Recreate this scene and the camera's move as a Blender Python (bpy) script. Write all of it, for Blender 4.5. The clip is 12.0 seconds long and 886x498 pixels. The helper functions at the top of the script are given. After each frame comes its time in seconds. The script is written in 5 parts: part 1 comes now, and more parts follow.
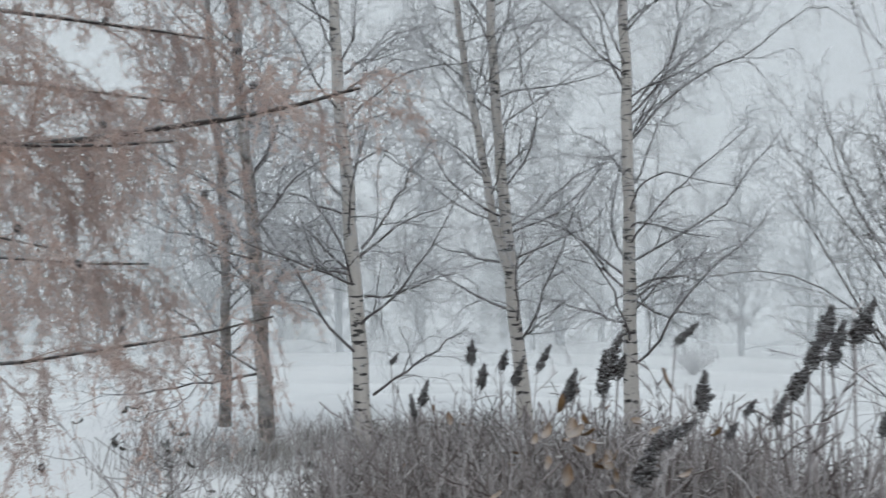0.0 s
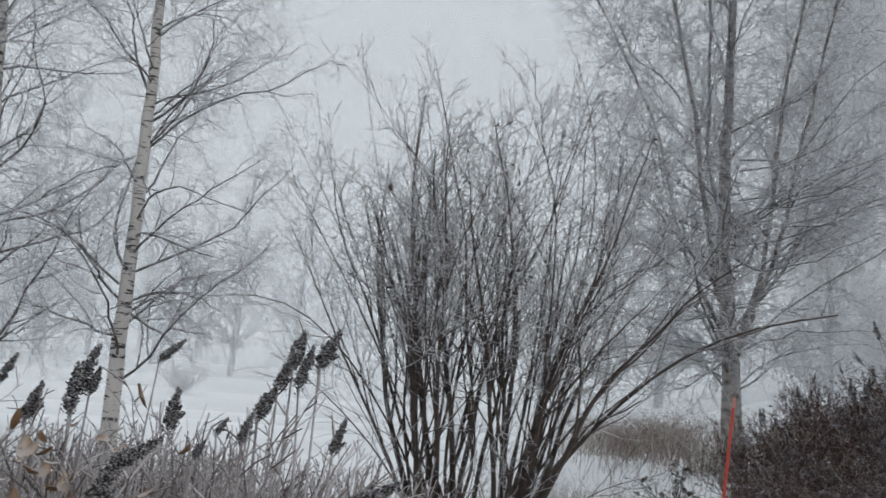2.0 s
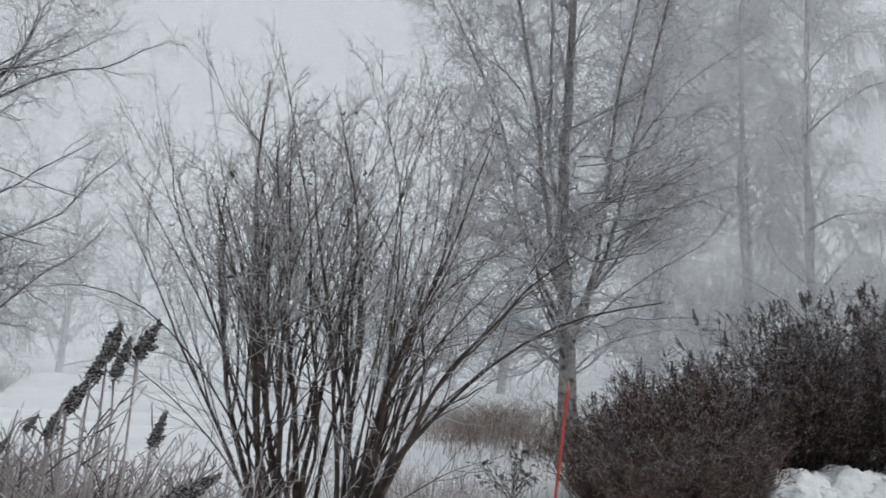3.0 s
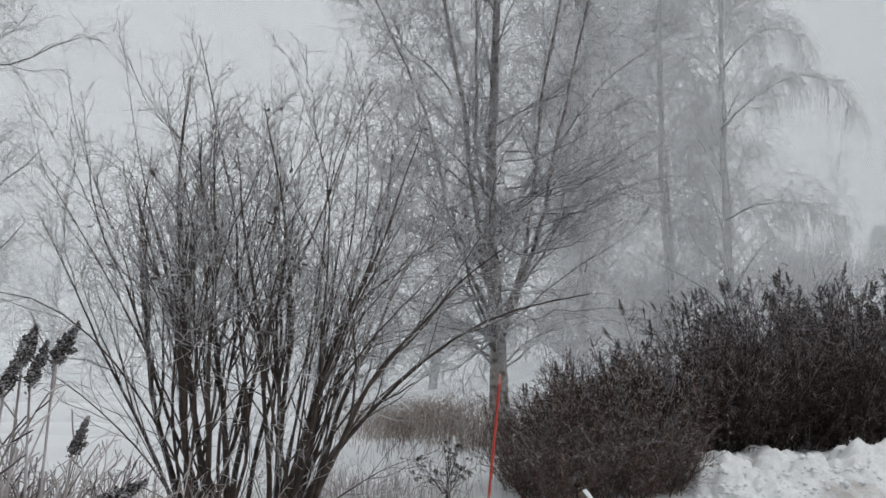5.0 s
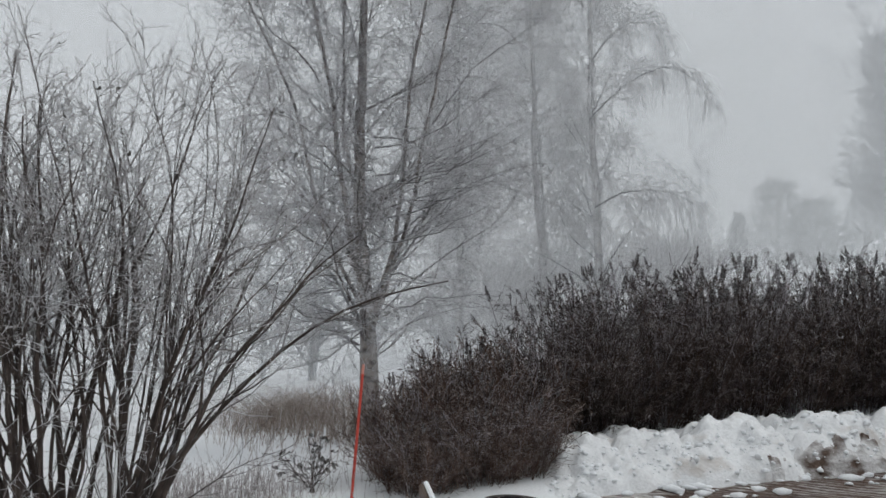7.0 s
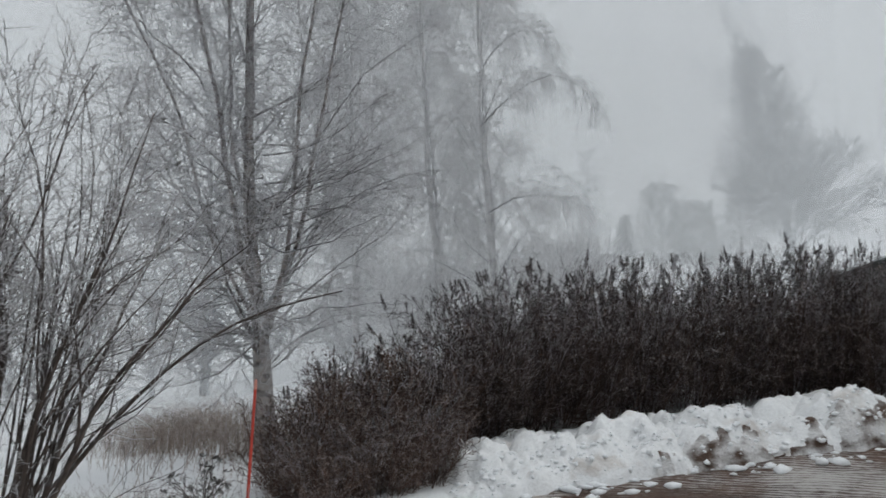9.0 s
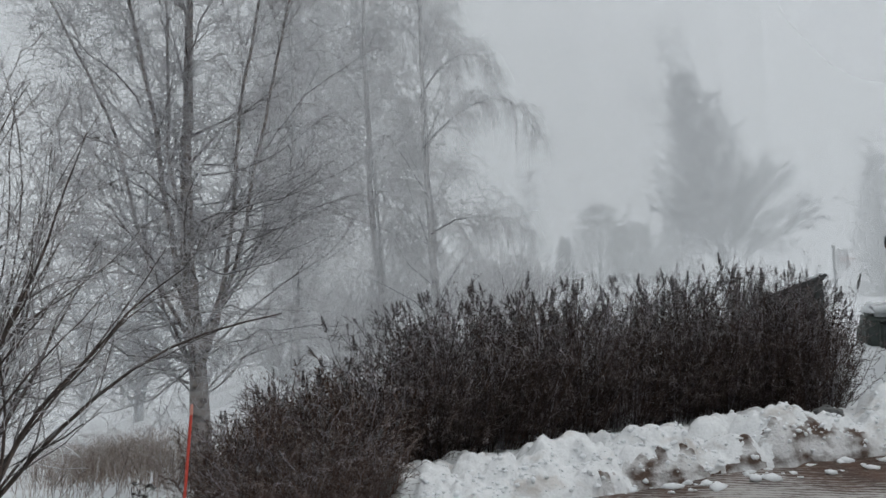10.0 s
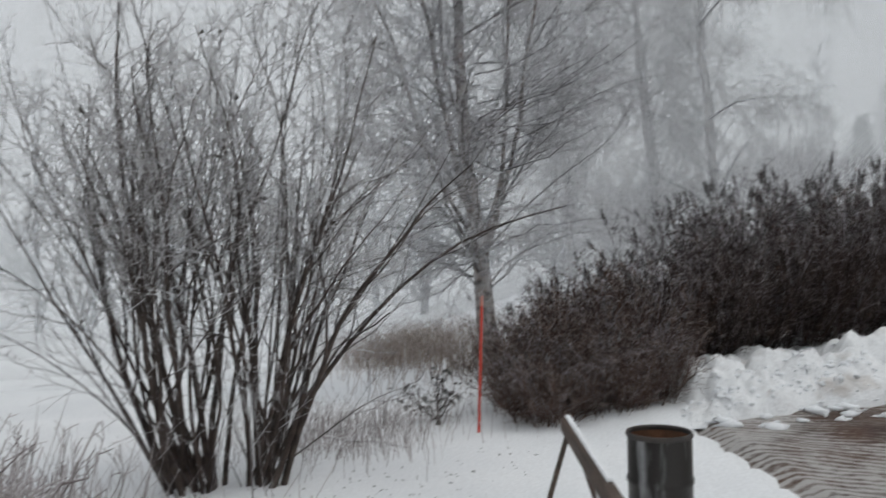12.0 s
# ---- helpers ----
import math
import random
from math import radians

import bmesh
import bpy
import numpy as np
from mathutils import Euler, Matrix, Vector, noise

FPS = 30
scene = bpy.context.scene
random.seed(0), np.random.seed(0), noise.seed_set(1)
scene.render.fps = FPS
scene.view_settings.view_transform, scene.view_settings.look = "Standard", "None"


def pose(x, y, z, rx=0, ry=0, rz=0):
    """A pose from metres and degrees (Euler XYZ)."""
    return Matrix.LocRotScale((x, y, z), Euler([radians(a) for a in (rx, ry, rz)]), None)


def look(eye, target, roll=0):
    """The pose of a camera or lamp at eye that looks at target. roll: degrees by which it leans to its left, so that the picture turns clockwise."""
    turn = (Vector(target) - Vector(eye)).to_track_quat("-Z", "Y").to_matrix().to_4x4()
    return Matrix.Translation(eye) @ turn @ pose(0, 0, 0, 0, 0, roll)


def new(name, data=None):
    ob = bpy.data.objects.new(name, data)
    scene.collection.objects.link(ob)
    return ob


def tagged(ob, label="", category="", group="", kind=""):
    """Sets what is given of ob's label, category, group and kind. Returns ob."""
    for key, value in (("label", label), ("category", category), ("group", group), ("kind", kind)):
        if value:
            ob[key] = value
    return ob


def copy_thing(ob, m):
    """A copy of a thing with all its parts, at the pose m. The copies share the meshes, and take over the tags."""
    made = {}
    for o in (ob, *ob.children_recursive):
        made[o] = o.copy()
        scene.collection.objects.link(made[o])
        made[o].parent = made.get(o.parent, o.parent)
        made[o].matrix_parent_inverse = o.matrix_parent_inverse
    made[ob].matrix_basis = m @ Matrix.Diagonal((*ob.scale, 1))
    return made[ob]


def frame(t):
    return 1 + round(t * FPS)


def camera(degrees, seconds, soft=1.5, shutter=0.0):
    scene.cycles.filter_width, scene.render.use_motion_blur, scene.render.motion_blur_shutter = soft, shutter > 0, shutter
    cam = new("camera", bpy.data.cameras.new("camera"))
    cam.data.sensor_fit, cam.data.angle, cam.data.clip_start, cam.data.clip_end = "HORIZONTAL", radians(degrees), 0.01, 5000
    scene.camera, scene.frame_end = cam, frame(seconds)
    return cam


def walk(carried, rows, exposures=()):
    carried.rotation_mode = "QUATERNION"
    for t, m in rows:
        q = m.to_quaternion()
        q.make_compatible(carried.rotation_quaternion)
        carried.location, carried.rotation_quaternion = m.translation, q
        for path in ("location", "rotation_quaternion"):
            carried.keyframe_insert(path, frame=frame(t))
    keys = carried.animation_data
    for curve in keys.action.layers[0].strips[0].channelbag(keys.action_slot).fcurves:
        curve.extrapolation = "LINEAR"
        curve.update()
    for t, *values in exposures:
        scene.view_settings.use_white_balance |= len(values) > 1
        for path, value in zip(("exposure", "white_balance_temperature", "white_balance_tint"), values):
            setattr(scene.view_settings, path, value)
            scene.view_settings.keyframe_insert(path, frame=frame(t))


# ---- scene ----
cam = camera(57.7, 12.0, shutter=0.28)
PATH = [
    # seconds, eye, yaw, pitch, roll
    (0.0, 0.103, 0.199, 1.591, 0.37, 2.61, 0.20),
    (0.5, 0.168, 0.187, 1.596, -8.50, 3.56, 0.20),
    (1.0, 0.156, 0.191, 1.600, -21.02, 4.47, 2.50),
    (1.5, 0.133, 0.203, 1.595, -28.88, 5.25, 4.50),
    (2.0, 0.123, 0.199, 1.589, -33.65, 5.68, 5.60),
    (2.5, 0.131, 0.179, 1.587, -38.12, 5.86, 5.40),
    (3.0, 0.143, 0.163, 1.590, -44.35, 5.94, 5.00),
    (3.5, 0.147, 0.176, 1.591, -46.14, 6.00, 4.60),
    (5.5, 0.154, 0.172, 1.582, -51.26, 5.94, 3.00),
    (6.0, 0.199, 0.160, 1.586, -53.27, 5.74, 2.90),
    (6.5, 0.299, 0.136, 1.597, -55.05, 5.63, 2.60),
    (7.0, 0.400, 0.080, 1.601, -57.64, 5.60, 1.90),
    (8.8, 0.480, 0.105, 1.620, -62.96, 5.68, 0.20),
    (9.0, 0.480, 0.107, 1.621, -65.07, 6.20, -0.10),
    (9.5, 0.487, 0.102, 1.626, -66.82, 7.10, -0.30),
    (10.0, 0.490, 0.104, 1.627, -69.22, 7.67, -0.60),
    (10.5, 0.505, 0.097, 1.634, -70.61, 8.45, -0.90),
    (11.0, 0.491, 0.097, 1.631, -70.74, 8.86, -1.20),
    (11.5, 0.507, 0.145, 1.615, -60.06, 6.05, -1.80),
    (12.0, 0.514, 0.296, 1.597, -50.38, 0.63, -1.30),
]


def aim(x, y, z, yaw, pitch, roll):
    a, b = radians(-yaw), radians(pitch)
    way = Vector((math.sin(a) * math.cos(b), math.cos(a) * math.cos(b), math.sin(b)))
    return look((x, y, z), Vector((x, y, z)) + way, roll)


EXPOSURES = [(0.0, 0.12, 6280, 7), (1.5, 0.11, 6320, 8), (3.0, 0.1, 6450, 10), (6.0, 0.05, 6560, 10), (9.0, -0.03, 6500, 9), (11.0, -0.05, 6480, 9), (12.0, 0.04, 6580, 10)]
walk(cam, [(t, aim(*v)) for t, *v in PATH], EXPOSURES)

# ---- sky, sun ----
world = bpy.data.worlds.new("overcast_sky")
scene.world = world
world.use_nodes = True
wn, wl = world.node_tree.nodes, world.node_tree.links
wn.clear()
sky = wn.new("ShaderNodeTexSky")
sky.sky_type = "NISHITA"
sky.sun_disc = False
sky.sun_elevation, sky.sun_rotation = radians(22), radians(200)
sky.dust_density = 4
clear = wn.new("ShaderNodeBackground")
clear.inputs["Strength"].default_value = 0.05
cloud = wn.new("ShaderNodeBackground")
cloud.inputs["Color"].default_value = (0.62, 0.645, 0.665, 1)
cloud.inputs["Strength"].default_value = 1.27
blend = wn.new("ShaderNodeMixShader")
blend.inputs[0].default_value = 0.9
out = wn.new("ShaderNodeOutputWorld")
wl.new(sky.outputs[0], clear.inputs["Color"])
wl.new(clear.outputs[0], blend.inputs[1])
wl.new(cloud.outputs[0], blend.inputs[2])
wl.new(blend.outputs[0], out.inputs["Surface"])

sun = new("sun", bpy.data.lights.new("sun", "SUN"))
sun.data.energy, sun.data.angle, sun.data.color = 0.5, radians(30), (1.0, 0.97, 0.93)
sun.matrix_world = look((0, 0, 30), (-6, 14, 0))

# ---- materials ----


def material(name, base, dark, scale=(8, 8, 8), rough=0.8, bump=0.2, fine=60.0, frost=0.0, frost_colour=(0.62, 0.65, 0.68), metal=0.0, piece=0.0, contrast=(0.35, 0.65), relief=0.01, patchy=0.0):
    """Two-scale noise between base and dark; frost settles in patches and on what faces up; piece: change from piece to piece."""
    m = bpy.data.materials.new(name)
    m.use_nodes = True
    n, l = m.node_tree.nodes, m.node_tree.links
    p = n["Principled BSDF"]
    p.inputs["Metallic"].default_value = metal
    co = n.new("ShaderNodeTexCoord")
    mp = n.new("ShaderNodeMapping")
    mp.inputs["Scale"].default_value = scale
    l.new(co.outputs["Object"], mp.inputs["Vector"])
    big = n.new("ShaderNodeTexNoise")
    big.inputs["Scale"].default_value, big.inputs["Detail"].default_value = 1.0, 5
    l.new(mp.outputs[0], big.inputs["Vector"])
    ramp = n.new("ShaderNodeMapRange")
    ramp.inputs["From Min"].default_value, ramp.inputs["From Max"].default_value = contrast
    l.new(big.outputs["Fac"], ramp.inputs["Value"])
    mix = n.new("ShaderNodeMix")
    mix.data_type = "RGBA"
    mix.inputs["A"].default_value, mix.inputs["B"].default_value = (*base, 1), (*dark, 1)
    l.new(ramp.outputs[0], mix.inputs["Factor"])
    small = n.new("ShaderNodeTexNoise")
    small.inputs["Scale"].default_value, small.inputs["Detail"].default_value = fine, 3
    l.new(co.outputs["Object"], small.inputs["Vector"])
    colour = mix.outputs["Result"]
    vary = n.new("ShaderNodeHueSaturation")
    value = n.new("ShaderNodeMapRange")
    value.inputs["To Min"].default_value, value.inputs["To Max"].default_value = 0.82, 1.18
    l.new(small.outputs["Fac"], value.inputs["Value"])
    l.new(value.outputs[0], vary.inputs["Value"])
    l.new(colour, vary.inputs["Color"])
    colour = vary.outputs[0]
    if piece:
        isle = n.new("ShaderNodeNewGeometry")
        each = n.new("ShaderNodeMapRange")
        each.inputs["To Min"].default_value, each.inputs["To Max"].default_value = 1 - piece, 1 + piece
        l.new(isle.outputs["Random Per Island"], each.inputs["Value"])
        shade = n.new("ShaderNodeHueSaturation")
        l.new(each.outputs[0], shade.inputs["Value"])
        l.new(colour, shade.inputs["Color"])
        colour = shade.outputs[0]
    if frost:
        geo = n.new("ShaderNodeNewGeometry")
        sep = n.new("ShaderNodeSeparateXYZ")
        l.new(geo.outputs["Normal"], sep.inputs[0])
        up = n.new("ShaderNodeMath")
        up.operation = "MULTIPLY_ADD"
        up.inputs[1].default_value, up.inputs[2].default_value = 0.32, frost - 0.5
        l.new(sep.outputs["Z"], up.inputs[0])
        isle2 = n.new("ShaderNodeNewGeometry")
        some = n.new("ShaderNodeMath")
        some.operation = "MULTIPLY_ADD"
        some.inputs[1].default_value, some.inputs[2].default_value = patchy, -patchy / 2
        l.new(isle2.outputs["Random Per Island"], some.inputs[0])
        both = n.new("ShaderNodeMath")
        l.new(up.outputs[0], both.inputs[0])
        l.new(some.outputs[0], both.inputs[1])
        crust = n.new("ShaderNodeTexNoise")
        crust.inputs["Scale"].default_value = 9
        l.new(co.outputs["Object"], crust.inputs["Vector"])
        add = n.new("ShaderNodeMath")
        add.operation, add.use_clamp = "ADD", True
        l.new(both.outputs[0], add.inputs[0])
        l.new(crust.outputs["Fac"], add.inputs[1])
        white = n.new("ShaderNodeMix")
        white.data_type = "RGBA"
        white.inputs["B"].default_value = (*frost_colour, 1)
        l.new(add.outputs[0], white.inputs["Factor"])
        l.new(colour, white.inputs["A"])
        colour = white.outputs["Result"]
    l.new(colour, p.inputs["Base Color"])
    gloss = n.new("ShaderNodeMapRange")
    gloss.inputs["To Min"].default_value, gloss.inputs["To Max"].default_value = max(0.05, rough - 0.12), min(1, rough + 0.12)
    l.new(small.outputs["Fac"], gloss.inputs["Value"])
    l.new(gloss.outputs[0], p.inputs["Roughness"])
    if bump:
        b = n.new("ShaderNodeBump")
        b.inputs["Strength"].default_value, b.inputs["Distance"].default_value = bump, relief
        l.new(small.outputs["Fac"], b.inputs["Height"])
        l.new(b.outputs[0], p.inputs["Normal"])
    return m


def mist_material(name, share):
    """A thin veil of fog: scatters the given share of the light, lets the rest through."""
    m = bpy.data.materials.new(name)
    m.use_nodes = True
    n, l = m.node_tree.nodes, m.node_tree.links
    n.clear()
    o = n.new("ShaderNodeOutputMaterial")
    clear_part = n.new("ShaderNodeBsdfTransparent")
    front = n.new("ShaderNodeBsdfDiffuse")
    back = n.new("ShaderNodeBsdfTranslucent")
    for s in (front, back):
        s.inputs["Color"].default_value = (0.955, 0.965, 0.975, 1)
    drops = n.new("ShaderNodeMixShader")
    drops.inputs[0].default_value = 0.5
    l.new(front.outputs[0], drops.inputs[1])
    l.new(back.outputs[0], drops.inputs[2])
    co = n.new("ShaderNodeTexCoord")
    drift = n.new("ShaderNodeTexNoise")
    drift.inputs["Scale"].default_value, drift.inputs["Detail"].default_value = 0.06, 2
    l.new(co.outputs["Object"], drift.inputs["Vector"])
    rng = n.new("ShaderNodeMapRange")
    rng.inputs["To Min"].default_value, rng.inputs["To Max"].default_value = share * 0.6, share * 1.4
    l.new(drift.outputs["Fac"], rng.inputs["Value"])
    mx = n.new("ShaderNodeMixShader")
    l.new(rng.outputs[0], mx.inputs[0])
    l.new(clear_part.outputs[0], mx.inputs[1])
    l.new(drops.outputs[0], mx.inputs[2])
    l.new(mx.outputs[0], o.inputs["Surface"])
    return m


SNOW = material("snow", (0.86, 0.875, 0.89), (0.80, 0.82, 0.84), (0.7, 0.7, 0.7), 0.75, 0.35, 40, relief=0.02)
DIRTY_SNOW = material("road_snow", (0.81, 0.82, 0.83), (0.40, 0.34, 0.29), (2.0, 2.0, 4.0), 0.8, 0.5, 34, contrast=(0.56, 0.80), relief=0.02)
MUDDY_SNOW = material("muddy_road_snow", (0.66, 0.655, 0.655), (0.085, 0.05, 0.033), (3.0, 3.0, 5.0), 0.7, 0.8, 30, contrast=(0.42, 0.60), relief=0.03)


def slushy_road():
    """Brown mud under ribs and patches of grey slush."""
    m = material("slushy_mud_road", (0.042, 0.019, 0.010), (0.085, 0.04, 0.022), (2.2, 2.2, 2.2), 0.62, 0.8, 25, relief=0.03)
    n, l = m.node_tree.nodes, m.node_tree.links
    p = n["Principled BSDF"]
    mud = p.inputs["Base Color"].links[0].from_socket
    co = n.new("ShaderNodeTexCoord")
    rib = n.new("ShaderNodeTexWave")
    rib.inputs["Scale"].default_value, rib.inputs["Distortion"].default_value, rib.inputs["Detail"].default_value = 4.6, 7.0, 5
    rib.inputs["Detail Scale"].default_value, rib.inputs["Detail Roughness"].default_value = 1.6, 0.7
    turn = n.new("ShaderNodeMapping")
    turn.inputs["Rotation"].default_value, turn.inputs["Scale"].default_value = (0, 0, radians(-33)), (1, 0.22, 1)
    patch = n.new("ShaderNodeTexNoise")
    patch.inputs["Scale"].default_value, patch.inputs["Detail"].default_value = 0.9, 7
    l.new(co.outputs["Object"], turn.inputs["Vector"])
    l.new(turn.outputs[0], rib.inputs["Vector"])
    l.new(co.outputs["Object"], patch.inputs["Vector"])
    total = n.new("ShaderNodeMath")
    total.operation = "MULTIPLY_ADD"
    total.inputs[1].default_value = 0.22
    l.new(rib.outputs["Fac"], total.inputs[0])
    l.new(patch.outputs["Fac"], total.inputs[2])
    over = n.new("ShaderNodeVectorMath")
    over.operation = "DOT_PRODUCT"
    over.inputs[1].default_value = (0.84, 0.545, 0)
    l.new(co.outputs["Object"], over.inputs[0])
    lane = n.new("ShaderNodeMapRange")
    lane.inputs["From Min"].default_value, lane.inputs["From Max"].default_value = 7.0, 8.6
    lane.inputs["To Min"].default_value, lane.inputs["To Max"].default_value = 0.09, -0.08
    l.new(over.outputs["Value"], lane.inputs["Value"])
    grit = n.new("ShaderNodeTexNoise")
    grit.inputs["Scale"].default_value, grit.inputs["Detail"].default_value = 16, 4
    l.new(co.outputs["Object"], grit.inputs["Vector"])
    speck = n.new("ShaderNodeMath")
    speck.operation = "MULTIPLY_ADD"
    speck.inputs[1].default_value = 0.3
    l.new(grit.outputs["Fac"], speck.inputs[0])
    l.new(lane.outputs[0], speck.inputs[2])
    step = n.new("ShaderNodeMapRange")
    step.inputs["From Min"].default_value, step.inputs["From Max"].default_value = 0.68, 0.92
    whole = n.new("ShaderNodeMath")
    l.new(total.outputs[0], whole.inputs[0])
    l.new(speck.outputs[0], whole.inputs[1])
    l.new(whole.outputs[0], step.inputs["Value"])
    mix = n.new("ShaderNodeMix")
    mix.data_type = "RGBA"
    mix.inputs["B"].default_value = (0.44, 0.425, 0.41, 1)
    l.new(step.outputs[0], mix.inputs["Factor"])
    l.new(mud, mix.inputs["A"])
    l.new(mix.outputs["Result"], p.inputs["Base Color"])
    return m


ROAD_SURFACE = slushy_road()
WHITE_BARK = material("white_birch_bark", (0.56, 0.52, 0.485), (0.03, 0.027, 0.026), (6.5, 6.5, 30.0), 0.7, 0.35, 45, contrast=(0.565, 0.61))
GREY_BARK = material("frosted_birch_bark", (0.29, 0.25, 0.228), (0.065, 0.05, 0.043), (7, 7, 12.0), 0.8, 0.5, 45, frost=0.1, contrast=(0.44, 0.62))
RIME_BARK = material("rimed_birch_bark", (0.58, 0.55, 0.54), (0.26, 0.24, 0.235), (2.5, 2.5, 5.0), 0.85, 0.3, 45, frost=0.36, contrast=(0.47, 0.68))
RIME_LIMB = material("rimed_birch_limb", (0.13, 0.12, 0.12), (0.07, 0.062, 0.062), (6, 6, 6), 0.85, 0.2, 50, frost=0.26, patchy=0.6)
GREY_LIMB = material("grey_birch_limb", (0.065, 0.052, 0.048), (0.13, 0.11, 0.103), (6, 6, 6), 0.8, 0.2, 50, frost=0.22, patchy=0.7)
DARK_LIMB = material("dark_birch_limb", (0.045, 0.037, 0.036), (0.11, 0.09, 0.088), (6, 6, 6), 0.8, 0.2, 50, frost=0.08)
FROST_TWIG = material("frosted_twig", (0.28, 0.25, 0.245), (0.15, 0.13, 0.128), (2, 2, 2), 0.85, 0.0, 30, frost=0.7, frost_colour=(0.70, 0.70, 0.73), piece=0.25, patchy=0.6)
RIME_TWIG = material("rimed_twig", (0.64, 0.625, 0.63), (0.50, 0.48, 0.49), (1, 1, 1), 0.9, 0.0, 30, frost=0.72, frost_colour=(0.88, 0.885, 0.90), piece=0.2, patchy=0.4)
LILAC_STEM = material("lilac_stem", (0.030, 0.020, 0.016), (0.075, 0.054, 0.045), (5, 5, 9), 0.8, 0.3, 40, frost=-0.12, piece=0.35)
LILAC_BRANCH = material("lilac_branch", (0.075, 0.057, 0.052), (0.035, 0.026, 0.023), (4, 4, 4), 0.82, 0.1, 40, frost=0.14, frost_colour=(0.6, 0.59, 0.61), piece=0.35, patchy=0.5)
LILAC_TWIG = material("lilac_twig", (0.235, 0.19, 0.178), (0.115, 0.092, 0.084), (3, 3, 3), 0.85, 0.0, 40, frost=0.56, frost_colour=(0.72, 0.72, 0.74), piece=0.25, patchy=0.8)
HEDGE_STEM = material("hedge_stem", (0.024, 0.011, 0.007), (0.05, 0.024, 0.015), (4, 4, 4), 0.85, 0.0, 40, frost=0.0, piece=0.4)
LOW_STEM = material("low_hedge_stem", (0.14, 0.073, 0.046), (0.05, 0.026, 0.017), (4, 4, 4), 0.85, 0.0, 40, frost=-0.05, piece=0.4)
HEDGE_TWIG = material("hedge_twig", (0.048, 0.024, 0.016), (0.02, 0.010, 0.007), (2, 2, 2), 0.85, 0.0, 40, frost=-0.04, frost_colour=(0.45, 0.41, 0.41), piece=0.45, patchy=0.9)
LOW_TWIG = material("low_hedge_twig", (0.115, 0.06, 0.039), (0.045, 0.024, 0.016), (2, 2, 2), 0.85, 0.0, 40, frost=-0.02, frost_colour=(0.5, 0.44, 0.43), piece=0.45, patchy=0.9)
HEDGE_CANE = material("hedge_cane", (0.115, 0.088, 0.088), (0.05, 0.038, 0.037), (3, 3, 3), 0.85, 0.0, 40, frost=0.36, frost_colour=(0.52, 0.49, 0.535), piece=0.4, patchy=0.9)
HEDGE_BRACT = material("hedge_husks", (0.15, 0.088, 0.062), (0.06, 0.035, 0.026), (3, 3, 3), 0.85, 0.0, 40, frost=0.12, frost_colour=(0.5, 0.48, 0.49), piece=0.5, patchy=1.0)
SEED = material("seed_head_brown", (0.026, 0.017, 0.015), (0.058, 0.04, 0.036), (30, 30, 30), 0.8, 0.0, 80, frost=0.17, frost_colour=(0.5, 0.5, 0.52), piece=0.4, patchy=1.0)
WEED = material("frosted_weed", (0.25, 0.195, 0.18), (0.115, 0.088, 0.08), (4, 4, 4), 0.85, 0.0, 40, frost=0.36, frost_colour=(0.66, 0.635, 0.645), piece=0.35, patchy=0.8)
GRASS = material("dry_grass", (0.33, 0.28, 0.245), (0.22, 0.18, 0.155), (1.5, 1.5, 1.5), 0.9, 0.0, 30, frost=0.3, piece=0.35, patchy=0.4)
BROWN_GRASS = material("brown_grass", (0.32, 0.235, 0.18), (0.18, 0.125, 0.095), (1.5, 1.5, 1.5), 0.9, 0.0, 30, frost=0.26, frost_colour=(0.55, 0.51, 0.50), piece=0.45, patchy=0.9)
LARCH_BARK = material("larch_bark", (0.03, 0.024, 0.022), (0.07, 0.055, 0.05), (8, 8, 8), 0.85, 0.3, 50, frost=0.03)
LARCH_NEEDLE = material("larch_needles", (0.64, 0.43, 0.34), (0.50, 0.36, 0.31), (5, 5, 5), 0.85, 0.0, 30, frost=0.25, frost_colour=(0.72, 0.69, 0.69), piece=0.25, patchy=0.5)
DRY_LEAF = material("dry_leaf", (0.27, 0.15, 0.06), (0.14, 0.075, 0.04), (30, 30, 30), 0.7, 0.0, 90, frost=0.1, piece=0.4, patchy=0.4)
DARK_LEAF = material("shrivelled_leaf", (0.05, 0.045, 0.04), (0.09, 0.08, 0.065), (30, 30, 30), 0.8, 0.0, 90, frost=0.05, piece=0.3)
RED = material("red_plastic", (0.62, 0.07, 0.04), (0.52, 0.06, 0.04), (20, 20, 20), 0.45, 0.0, 60)
RED_TOP = material("reflector_tape", (0.66, 0.30, 0.24), (0.60, 0.25, 0.2), (20, 20, 20), 0.4, 0.0, 60)
STEEL = material("galvanised_steel", (0.42, 0.43, 0.44), (0.28, 0.28, 0.28), (6, 6, 2), 0.35, 0.1, 60, metal=0.85)
RUST = material("rusty_steel", (0.18, 0.075, 0.035), (0.07, 0.035, 0.02), (9, 9, 5), 0.8, 0.4, 70)
SOOT = material("sooty_steel", (0.02, 0.018, 0.018), (0.05, 0.04, 0.035), (9, 9, 5), 0.6, 0.2, 70)
OLD_WOOD = material("weathered_wood", (0.11, 0.075, 0.058), (0.055, 0.04, 0.032), (3, 3, 30), 0.8, 0.3, 60)
DARK_BOARD = material("dark_board", (0.075, 0.085, 0.085), (0.05, 0.055, 0.055), (3, 3, 12), 0.8, 0.2, 40)
